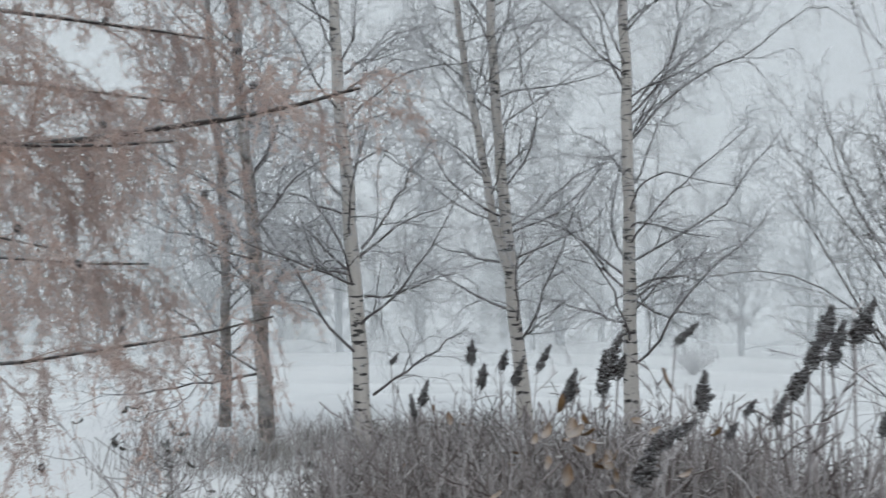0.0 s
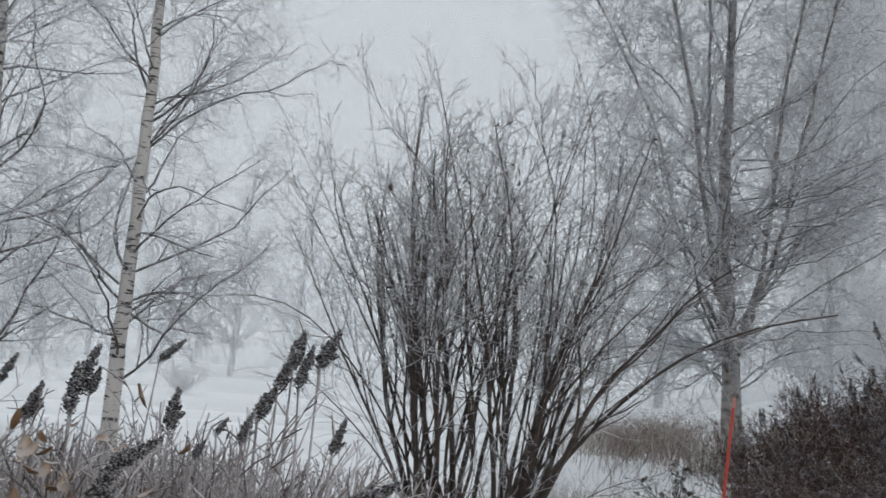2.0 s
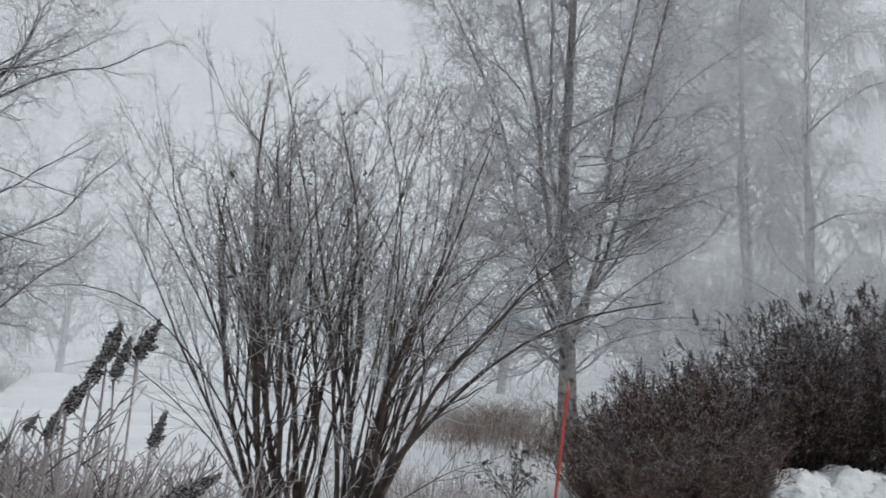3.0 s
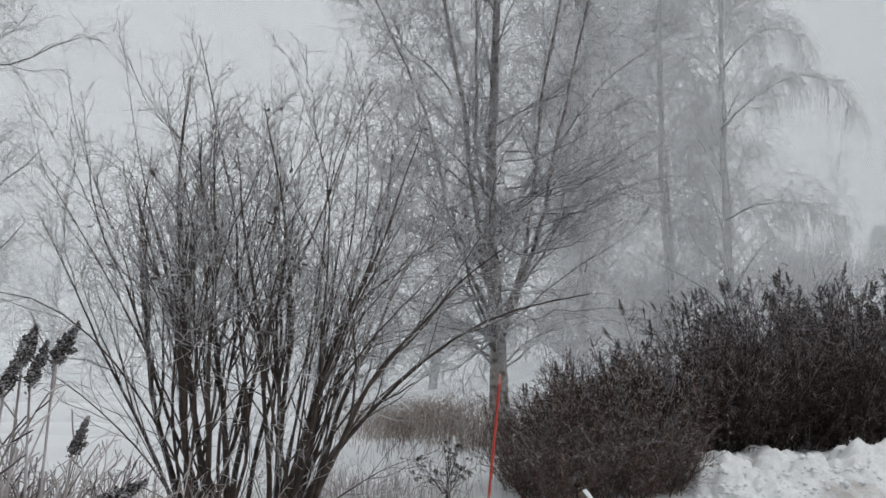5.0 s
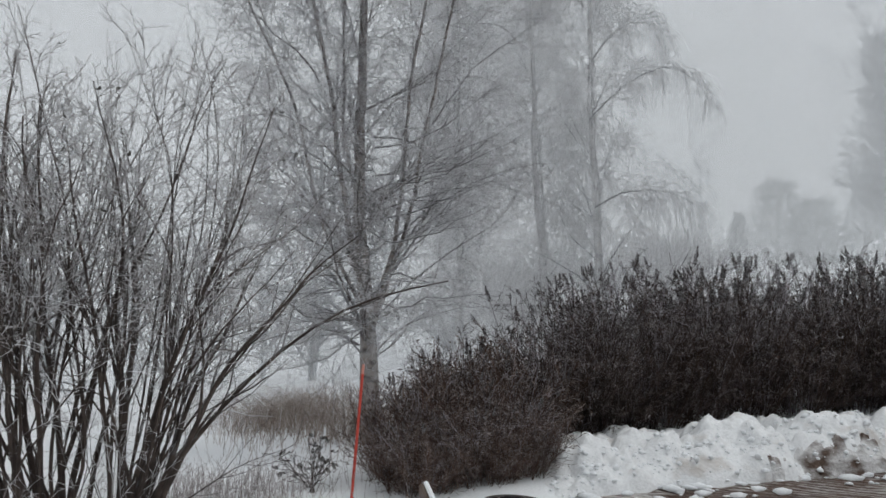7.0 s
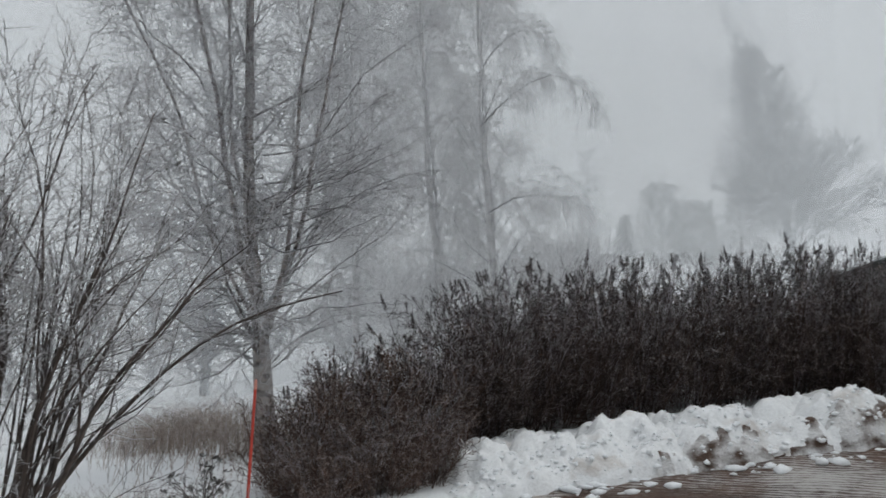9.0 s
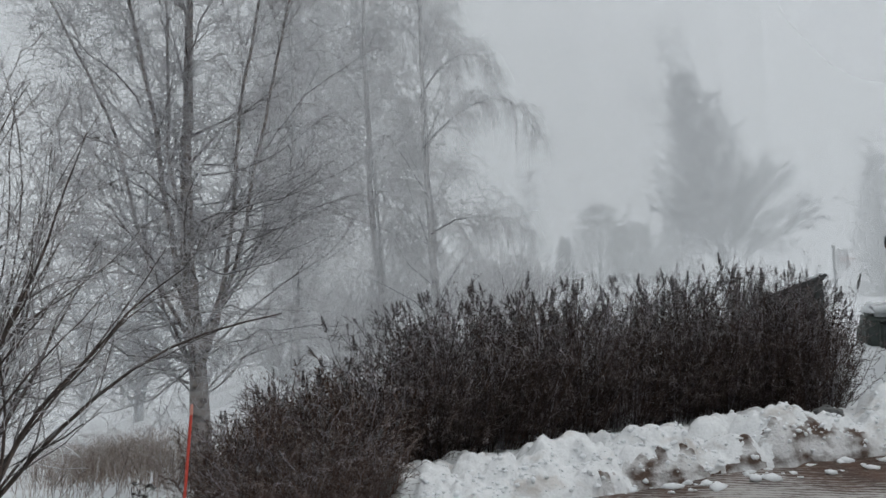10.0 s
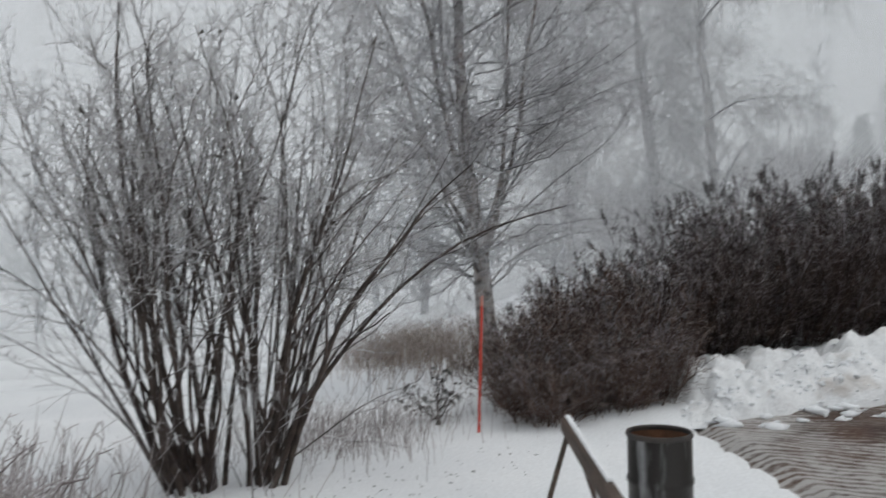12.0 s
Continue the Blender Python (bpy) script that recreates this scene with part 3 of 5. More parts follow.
birch("birch_tree", [up_to([(2.24, 9.57, soil(2.24, 9.57)), (2.23, 9.57, 0.25), (2.22, 9.57, 1.46), (2.2, 9.58, 2.96), (2.17, 9.58, 4.5), (2.14, 9.59, 5.18)], 8.5)], [(0.092, 0.028)], NEAR,
      "white birch with spreading limbs behind frosted weeds", 15, boughs=[
          [(2.22, 9.57, 1.55), (2.48, 9.51, 1.67), (2.78, 9.43, 1.73), (3.23, 9.29, 1.54)], [(2.19, 9.58, 1.55), (1.92, 9.63, 1.75), (1.71, 9.67, 2.12), (1.63, 9.69, 2.62)],
          [(2.19, 9.58, 1.84), (2.68, 9.46, 2.15), (3.15, 9.32, 2.4), (3.54, 9.18, 3.01), (3.82, 9.07, 3.35)], [(2.17, 9.58, 3.22), (2.54, 9.5, 3.64), (2.88, 9.4, 4.0), (3.5, 9.19, 4.25), (4.04, 8.97, 4.64)],
          [(2.17, 9.58, 3.55), (2.58, 9.49, 3.88), (2.77, 9.43, 4.53), (2.76, 9.44, 5.3)], [(2.16, 9.59, 3.95), (1.97, 9.63, 4.33), (1.83, 9.65, 4.84), (1.68, 9.68, 5.35)],
          [(2.23, 9.57, 1.14), (1.92, 9.64, 1.24), (1.55, 9.7, 1.34), (1.2, 9.74, 1.44)], [(2.22, 9.57, 1.46), (2.51, 9.5, 1.29), (2.89, 9.4, 1.25), (3.13, 9.32, 1.27)]])

MULTI = dict(
    limb=dict(m=23, span=(0.1, 0.98), angle=(42, 12), length=(1.0, 2.6), droop=-0.02, wander=0.11, K=10, ratio=0.28, tip=0.25, shrink=0.4),
    branch=dict(m=9, span=(0.12, 1.0), angle=(40, 12), length=(0.4, 1.2), droop=0.03, wander=0.16, K=7, ratio=0.55, tip=0.4, least=0.0040),
    twig=dict(m=7, span=(0.1, 1.0), angle=(42, 14), length=(0.2, 0.65), droop=0.2, wander=0.18, K=4, ratio=0.65, least=0.0028),
    spray=dict(m=2, span=(0.15, 1.0), angle=(42, 15), length=(0.1, 0.32), droop=0.4, wander=0.18, K=3, ratio=0.85, least=0.0024),
)
rl = np.random.default_rng(23)
LOW_BOUGHS = []
for k in range(38):
    z, a, reach = rl.uniform(1.15, 4.2), 2.4 * k + rl.uniform(-0.4, 0.4), rl.uniform(1.1, 2.6)
    lift = rl.uniform(-0.1, 0.55)
    LOW_BOUGHS.append([(9.36 + reach * u * math.cos(a + 0.3 * u), 6.98 + reach * u * math.sin(a + 0.3 * u), z + reach * (lift * u + 0.1 * math.sin(5 * u + k))) for u in (0, 0.3, 0.65, 1.0)])
birch("birch_tree", [up_to([(9.3, 6.75, soil(9.3, 6.75)), (9.36, 6.85, 0.8), (9.40, 6.95, 1.48), (9.37, 7.0, 2.08), (9.31, 7.08, 3.0), (9.28, 7.12, 3.86), (9.27, 7.13, 4.9), (9.24, 7.16, 6.54)], 9.5),
                     up_to([(9.39, 6.97, 1.7), (9.32, 7.06, 2.2), (9.19, 7.23, 3.0), (9.06, 7.39, 4.08), (8.96, 7.5, 4.86), (8.7, 7.79, 6.43)], 9.0),
                     up_to([(9.39, 6.97, 1.6), (9.25, 7.15, 2.2), (8.92, 7.55, 2.98), (8.76, 7.73, 4.13), (8.6, 7.89, 4.89), (8.1, 8.39, 6.29)], 8.3),
                     up_to([(9.39, 6.95, 1.6), (9.5, 6.85, 2.2), (9.62, 6.68, 2.78), (9.65, 6.63, 3.73), (9.67, 6.61, 4.78), (9.78, 6.44, 6.63)], 9.2),
                     up_to([(9.4, 6.93, 1.5), (9.52, 6.8, 2.2), (9.7, 6.56, 3.02), (9.78, 6.44, 4.14), (9.85, 6.34, 4.96), (9.98, 6.14, 6.65)], 8.8),
                     up_to([(9.29, 7.1, 3.2), (9.2, 7.35, 4.2), (9.15, 7.4, 5.2), (9.05, 7.4, 6.4)], 8.8)],
      [(0.155, 0.016), (0.058, 0.012), (0.034, 0.009), (0.042, 0.010), (0.042, 0.010), (0.034, 0.009)], MULTI,
      "old multi-stemmed birch grey with frost beside the hedge", 16, bark=GREY_BARK, limb_mat=GREY_LIMB, bough_size=0.014, knee=0.66, wiggle=0.012, boughs=[
          [(9.38, 6.95, 1.6), (8.91, 7.3, 1.84), (8.63, 7.42, 1.7), (8.3, 7.6, 1.77)], [(9.19, 7.23, 2.9), (8.8, 7.6, 3.1), (8.59, 7.91, 3.27), (8.23, 8.27, 3.76)],
          [(9.38, 7.0, 1.9), (9.37, 7.5, 2.2), (9.2, 7.9, 2.41), (9.01, 8.19, 2.79)], [(9.06, 7.36, 3.7), (8.67, 7.47, 3.9), (8.34, 7.64, 4.16), (7.86, 7.92, 4.39)],
          [(9.45, 6.85, 1.75), (9.7, 6.5, 2.2), (9.93, 6.22, 2.55), (10.33, 5.56, 3.11), (10.48, 5.28, 3.4), (10.62, 4.99, 3.85)], [(9.63, 6.66, 2.9), (10.02, 6.6, 3.24), (10.43, 6.2, 3.59), (10.92, 5.51, 4.03)],
          [(9.7, 6.5, 3.5), (9.5, 6.2, 3.79), (9.7, 5.74, 4.04), (10.06, 4.98, 4.45)], [(9.8, 6.4, 4.4), (10.0, 6.14, 4.8), (10.16, 5.85, 5.4), (10.51, 5.21, 5.93)],
          [(9.0, 7.45, 4.4), (8.95, 7.9, 4.8), (8.89, 8.31, 5.35), (8.34, 8.84, 5.98)], [(8.85, 7.6, 5.0), (8.5, 7.5, 5.24), (8.02, 7.77, 5.53), (7.57, 8.19, 5.96)],
          [(9.36, 6.98, 1.6), (9.2, 7.2, 1.3), (9.06, 7.38, 1.11), (8.83, 7.65, 1.05), (8.5, 7.89, 0.95)], [(9.42, 6.9, 1.65), (9.86, 6.9, 1.85), (10.3, 6.35, 2.05), (10.76, 5.43, 2.11)],
          [(8.92, 7.5, 2.98), (8.5, 7.6, 3.0), (8.1, 7.9, 3.2), (7.7, 8.2, 3.3)], [(9.3, 7.1, 2.5), (8.9, 7.2, 2.7), (8.4, 7.5, 2.75), (7.95, 7.9, 2.6)]] + LOW_BOUGHS)

WEEP = dict(
    limb=dict(m=42, span=(0.03, 1.0), angle=(40, 12), length=(1.4, 3.0), droop=0.02, wander=0.10, K=8, ratio=0.2, tip=0.3, shrink=0.5, least=0.010),
    branch=dict(m=9, span=(0.15, 1.0), angle=(42, 16), length=(0.5, 1.3), droop=0.3, wander=0.15, K=5, ratio=0.55, tip=0.5, least=0.0075),
    twig=dict(m=7, span=(0.1, 1.0), angle=(40, 16), length=(0.45, 1.4), droop=1.5, wander=0.09, K=4, ratio=0.7, least=0.0052, tip=0.7),
)
weepers = []
for k, (x, y, top, lean) in enumerate([(19.15, 7.3, 15, -0.4), (19.6, 9.0, 15, -0.3), (18.0, 10.6, 13, 0.2), (22.3, 13.2, 13, 0)]):
    g = soil(x, y)
    if k >= 3:
        copy_thing(weepers[k % 3], pose(x, y, g, 0, 0, 110 + 60 * k))
        continue
    arch = [] if k else [[(18.9, 7.6, 6.9), (18.85, 6.85, 7.63), (19.08, 6.03, 8.13), (19.25, 5.49, 8.23), (19.34, 5.15, 7.88), (19.38, 4.9, 7.5), (19.4, 4.75, 7.1)],
                         [(19.1, 7.5, 4.7), (18.9, 6.68, 5.07), (18.95, 6.03, 5.09), (19.01, 5.5, 4.98), (19.12, 5.0, 4.6)], [(18.9, 7.7, 8.2), (18.8, 7.1, 9.04), (18.95, 6.42, 9.33), (19.11, 5.94, 9.24), (19.15, 5.82, 8.72)]]
    tree = birch("weeping_birch", [[(x, y, g), (x - 0.02, y + 0.1, g + 2), (x - 0.1, y + 0.3, g + 6), (x + lean, y + 0.6, g + top)],
                            [(x, y, g + 1.2), (x + 0.5, y + 0.5, g + 4), (x + 0.8, y + 1.2, g + top * 0.8)]], [(0.1, 0.02), (0.05, 0.015)], WEEP,
          "tall weeping birch with hanging rimed twigs in fog", 30 + k, bark=RIME_BARK, twig_mat=RIME_TWIG, branch_mat=RIME_TWIG, limb_mat=RIME_LIMB, group="weeping birches", sides=8, boughs=arch, bough_size=0.03, wiggle=0.03)
    weepers.append(tree)
    if arch:
        rng, n = np.random.default_rng(37), 14
        own = np.stack([line(b, n) for b in arch]) - np.array((x, y, g))
        side = grow(rng, own, np.full((3, n), 0.02), 26, (0.25, 1.0), (50, 18), (0.25, 0.6), 0.25, 0.15, 5, 0.4, 0.5, shrink=0.2, least=0.007)
        hang = grow(rng, *side, 7, (0.2, 1.0), (45, 18), (0.4, 1.1), 1.7, 0.08, 4, 0.7, 0.6, least=0.006)
        piece("hanging_twigs", [tubes(*side, 3), tubes(*hang, 3)], RIME_TWIG, tree, "curtains of rimed twigs on arching boughs", kind="stuff")

# ---- lilac ----


def leaf_mesh(name, mat, length, wide, curl, seed):
    """A shrivelled leaf: a bent blade with a folded midrib and two faces."""
    rng = np.random.default_rng(seed)
    us, ws = np.linspace(0, 1, 6), (-1, 0, 1)
    top = []
    for u in us:
        half = wide * 0.5 * math.sin(math.pi * min(0.97, 0.06 + 0.9 * u)) ** 0.8
        a = curl * u
        for w in ws:
            top.append((length * math.sin(a) / max(curl, 0.01), w * half, length * (1 - math.cos(a)) / max(curl, 0.01) + abs(w) * half * 0.5 + rng.normal(0, wide * 0.04)))
    top = np.array(top)
    v = np.vstack([top, top - (0, 0, 0.0012)])
    f = []
    for i in range(5):
        for k in range(2):
            q = [i * 3 + k, i * 3 + k + 1, i * 3 + k + 4, i * 3 + k + 3]
            f += [q, [a + 18 for a in reversed(q)]]
        f += [[i * 3 + 3, i * 3, i * 3 + 18, i * 3 + 21], [i * 3 + 2, i * 3 + 5, i * 3 + 23, i * 3 + 20]]
    return mesh_of(name, [(v, np.array(f))], mat)


def hang_leaves(owner, meshes, places, rng, size=(0.8, 1.2)):
    for p in places:
        lf = new("leaf", meshes[int(rng.integers(len(meshes)))])
        lf.parent = owner
        k = rng.uniform(*size)
        lf.matrix_basis = Matrix.Translation(p) @ pose(0, 0, 0, rng.uniform(-40, 40), rng.uniform(20, 110), rng.uniform(0, 360)) @ Matrix.Scale(k, 4)


LILAC_LEAVES = [leaf_mesh("leaf", DARK_LEAF, 0.05, 0.028, 1.4, 1), leaf_mesh("leaf", DARK_LEAF, 0.06, 0.022, 2.2, 2)]
TAN_LEAVES = [leaf_mesh("leaf", DRY_LEAF, 0.055, 0.026, 0.9, 3), leaf_mesh("leaf", DRY_LEAF, 0.045, 0.02, 1.6, 4), leaf_mesh("leaf", DRY_LEAF, 0.05, 0.03, 1.2, 5)]


def lilac_bush():
    rng = np.random.default_rng(5)
    base = np.array((4.15, 5.35, float(land(4.15, 5.35)) - 0.05))
    bush = thing("lilac_bush", base, "large bare many-stemmed lilac bush in snow", "bush")
    right, ahead = np.array((0.77, -0.64, 0.0)), np.array((0.64, 0.77, 0.0))
    n, K = 42, 18
    cl = np.arange(n) < 18
    off = np.where(cl, 0.21 + rng.normal(scale=0.07, size=n), -0.30 + rng.normal(scale=0.15, size=n))
    start = off[:, None] * right + rng.normal(scale=0.11, size=n)[:, None] * ahead
    # the outer stems of each clump lean out most, and all of them straighten up
    tilt = np.where(cl, rng.uniform(-0.06, 0.50, n) + 1.1 * (off - 0.21), rng.uniform(-0.40, 0.16, n) + 0.9 * (off + 0.30))
    depth = rng.normal(scale=0.24, size=n)
    d = unit(np.array((0, 0, 1.0)) + tilt[:, None] * right + depth[:, None] * ahead)
    L = rng.uniform(2.3, 4.0, n) * (1 - 0.35 * np.clip(np.abs(tilt) - 0.2, 0, 1))
    bow, swing = rng.normal(scale=0.022, size=(n, 3)), rng.uniform(0, 2 * np.pi, (n, 1))
    pts = [start]
    for s in range(1, K):
        d = unit(d + bow + 0.05 * np.sin(swing + s * 0.8) * right + rng.normal(scale=0.045, size=(n, 3)) + (0, 0, 0.028))
        pts.append(pts[-1] + d * (L / (K - 1))[:, None])
    P = np.stack(pts, 1)
    R = (0.011 + 0.019 * rng.random(n) ** 1.6)[:, None] * np.linspace(1, 0.17, K)[None] ** 1.05
    F, FR = grow(rng, P, R, 3, (0.2, 0.75), (19, 6), (0.30, 0.58), -0.03, 0.09, 12, 0.68, 0.22, shrink=0.3, least=0.003, relative=True)
    for k in range(n):
        piece("stem", [tubes(P[k:k + 1], R[k:k + 1], 7)], LILAC_STEM, bush)
    for k in range(len(F)):
        piece("fork", [tubes(F[k:k + 1], FR[k:k + 1], 5)], LILAC_STEM, bush)
    A, AR = grow(rng, P, R, 7, (0.42, 1.0), (34, 10), (0.4, 1.0), -0.035, 0.13, 8, 0.5, 0.35, shrink=0.5, least=0.0034)
    B, BR = grow(rng, F, FR, 4, (0.3, 1.0), (36, 11), (0.3, 0.8), -0.03, 0.14, 8, 0.55, 0.35, shrink=0.4, least=0.0032)
    P2, R2 = np.concatenate([A, B]), np.concatenate([AR, BR])
    P3, R3 = grow(rng, P2, R2, 5, (0.2, 1.0), (40, 13), (0.12, 0.42), -0.02, 0.18, 5, 0.65, 0.5, least=0.0025)
    P4, R4 = grow(rng, P3, R3, 2, (0.2, 1.0), (46, 15), (0.03, 0.11), 0.0, 0.15, 2, 0.8, 0.7, least=0.0023)
    # a low thicket of thin rimed shoots inside and before the stems
    m = 20
    foot = rng.uniform(-0.55, 0.35, (m, 1)) * right + rng.normal(-0.15, 0.18, (m, 1)) * ahead
    way = unit(np.array((0, 0, 1.0)) + rng.uniform(-0.5, 0.35, (m, 1)) * right + rng.normal(-0.12, 0.25, (m, 1)) * ahead)
    shoot = np.stack([foot + way * u for u in np.linspace(0, 1, 7)], 1)
    shoot = foot[:, None] + (shoot - foot[:, None]) * rng.uniform(0.9, 2.1, (m, 1, 1)) + np.cumsum(rng.normal(scale=0.025, size=(m, 7, 3)), axis=1) * np.linspace(0, 1, 7)[None, :, None]
    SR = rng.uniform(0.004, 0.007, (m, 1)) * np.linspace(1, 0.4, 7)[None]
    S2, SR2 = grow(rng, shoot, SR, 7, (0.35, 1.0), (42, 14), (0.15, 0.5), -0.02, 0.18, 5, 0.6, 0.5, least=0.0020)
    S3, SR3 = grow(rng, S2, SR2, 4, (0.15, 1.0), (46, 15), (0.04, 0.14), 0.0, 0.18, 3, 0.8, 0.6, least=0.0022)
    piece("branchwork", [tubes(P2, R2, 4), tubes(shoot, SR, 4)], LILAC_BRANCH, bush, kind="stuff")
    piece("twig_crown", [tubes(P3, R3, 3), tubes(P4, R4, 3), tubes(S2, SR2, 3), tubes(S3, SR3, 3)], LILAC_TWIG, bush, "frosted fine twigs", kind="stuff")
    # long low boughs, and whips that stand out at the top
    boughs = [[(0.15, -0.1, 0.05), (0.35, -0.2, 0.45), (0.65, -0.5, 1.05), (0.95, -0.8, 1.5), (1.25, -1.15, 1.85), (1.5, -1.4, 1.98), (1.9, -1.75, 2.1)],
              [(0.1, -0.05, 0.1), (0.4, -0.3, 0.8), (0.75, -0.65, 1.5), (1.1, -0.9, 2.1), (1.3, -1.1, 2.6)],
              [(0.1, -0.1, 0.05), (0.5, -0.35, 0.35), (0.8, -0.6, 0.62), (1.05, -0.75, 0.7)],
              [(-0.25, 0.2, 0.05), (-0.6, 0.35, 0.8), (-1.1, 0.5, 1.5), (-1.6, 0.6, 1.85), (-2.1, 0.5, 1.8)],
              [(-0.2, 0.1, 0.05), (-0.55, 0.35, 1.0), (-1.0, 0.6, 1.9), (-1.6, 0.7, 2.75)],
              [(-0.35, 0.2, 0.05), (-0.75, 0.4, 0.7), (-1.2, 0.6, 1.15), (-1.6, 0.7, 1.4)],
              [(0.18, -0.1, 0.05), (0.19, -0.39, 1.16), (0.29, -0.47, 1.72), (0.49, -0.64, 2.27), (0.54, -0.69, 2.56), (0.54, -0.69, 3.22)],
              [(0.22, -0.1, 0.05), (0.3, -0.16, 0.88), (0.58, -0.39, 1.93), (0.82, -0.61, 2.31), (1.04, -0.83, 2.45)],
              [(0.25, -0.05, 0.05), (0.48, 0.02, 1.6), (0.51, 0.0, 2.26), (0.47, 0.02, 3.02), (0.59, -0.07, 4.11)],
              [(0.1, -0.15, 0.05), (0.15, -0.36, 2.06), (0.21, -0.41, 3.09), (0.41, -0.58, 3.58), (0.52, -0.67, 3.72)],
              [(0.2, -0.12, 0.05), (0.49, -0.31, 1.53), (0.59, -0.4, 2.59), (0.6, -0.41, 3.31), (0.39, -0.23, 4.09)],
              [(0.28, -0.05, 0.05), (0.56, -0.05, 1.56), (0.71, -0.17, 2.19), (0.86, -0.3, 2.94), (1.13, -0.57, 3.71)]]
    whips = [[(-0.7, 0.4, 2.0), (-1.0, 0.45, 2.9), (-1.15, 0.5, 3.6), (-1.26, 0.49, 3.98), (-1.2, 0.45, 4.03)],
             [(-0.5, 0.1, 2.2), (-0.6, 0.15, 3.0), (-0.55, 0.1, 3.5), (-0.6, 0.1, 3.9)],
             [(-0.2, 0.0, 2.2), (-0.12, -0.05, 3.2), (-0.3, -0.08, 3.75), (-0.25, -0.12, 4.0)],
             [(0.1, -0.2, 2.0), (-0.1, -0.3, 2.9), (0.05, -0.36, 3.6), (0.15, -0.42, 4.0)],
             [(-1.0, 0.6, 2.2), (-1.4, 0.7, 3.1), (-1.5, 0.75, 3.7), (-1.65, 0.8, 4.0)]]
    Pb = np.stack([line(b, 12) for b in boughs + whips])
    nb = len(boughs)
    Rb = np.array([0.024, 0.014, 0.008, 0.011, 0.010, 0.009] + [0.010] * 6 + [0.005, 0.004, 0.004, 0.004, 0.004])[:, None] * np.linspace(1, 0.25, 12)[None]
    for k in range(len(Pb)):
        piece("bough" if k < nb else "whip", [tubes(Pb[k:k + 1], Rb[k:k + 1], 6)], LILAC_STEM, bush)
    b2 = grow(rng, Pb[:nb], Rb[:nb], 9, (0.3, 1.0), (40, 12), (0.4, 1.0), -0.08, 0.15, 7, 0.5, 0.4, least=0.0028)
    b3 = grow(rng, *b2, 5, (0.15, 1.0), (38, 13), (0.15, 0.42), 0.0, 0.18, 4, 0.6, 0.5, least=0.0024)
    b4 = grow(rng, Pb[nb:], Rb[nb:], 7, (0.1, 0.8), (35, 12), (0.15, 0.5), -0.05, 0.15, 5, 0.6, 0.5, least=0.0018)
    piece("branchwork", [tubes(*b2, 4), tubes(*b4, 3)], LILAC_BRANCH, bush, kind="stuff")
    piece("twig_crown", [tubes(*b3, 3)], LILAC_TWIG, bush, "frosted fine twigs", kind="stuff")
    ends = P3[rng.integers(0, len(P3), 80), -1]
    hang_leaves(bush, LILAC_LEAVES, ends, rng, (0.8, 1.5))


lilac_bush()

# ---- hedge and weeds ----


def octa(centres, r):
    """Small eight-sided grains at many places."""
    base = np.array([(1, 0, 0), (-1, 0, 0), (0, 1, 0), (0, -1, 0), (0, 0, 1), (0, 0, -1)], float)
    tri = np.array([(0, 2, 4), (2, 1, 4), (1, 3, 4), (3, 0, 4), (2, 0, 5), (1, 2, 5), (3, 1, 5), (0, 3, 5)])
    v = (centres[:, None] + base[None] * np.reshape(r, (-1, 1, 1))).reshape(-1, 3)
    f = (np.arange(len(centres))[:, None, None] * 6 + tri[None]).reshape(-1, 3)
    return v, f


def panicle_mesh(rng, length, wide, grains, grain, spikes):
    """A dense seed head: a main spike and side spikes full of small capsules, standing up from the origin."""
    axes = [((0, 0, 0), (0, 0, length), wide * 0.5)]
    for k in range(spikes):
        u = 0.75 * (k + rng.random()) / spikes
        a = 2.4 * k
        far = wide * 0.62 * (1 - 0.8 * u) * rng.uniform(0.6, 1.2)
        axes.append(((0, 0, u * length), (far * math.cos(a), far * math.sin(a), u * length + far * 0.9), wide * 0.34 * (1.1 - 0.7 * u)))
    size = np.array([np.linalg.norm(np.subtract(b, a)) * w for a, b, w in axes])
    c = []
    for (a, b, w), share in zip(axes, size / size.sum()):
        m = max(3, int(grains * share))
        u = rng.random(m)
        c.append(np.array(a) + u[:, None] * np.subtract(b, a) + unit(rng.normal(size=(m, 3))) * (w * (1.12 - u) ** 0.6 * rng.random(m) ** 0.4)[:, None])
    c = np.concatenate(c)
    stalk = tubes(np.stack([np.linspace((0, 0, -0.01), (0, 0, length), 4)]), np.full((1, 4), grain * 0.5), 4)
    return mesh_of("seed_head", [octa(c, rng.uniform(0.6, 1.2, len(c)) * grain), stalk], SEED, smooth=False)


FAR_HEADS = [panicle_mesh(np.random.default_rng(60 + k), 0.10 + 0.03 * k, 0.042, 60, 0.009, 5) for k in range(3)]


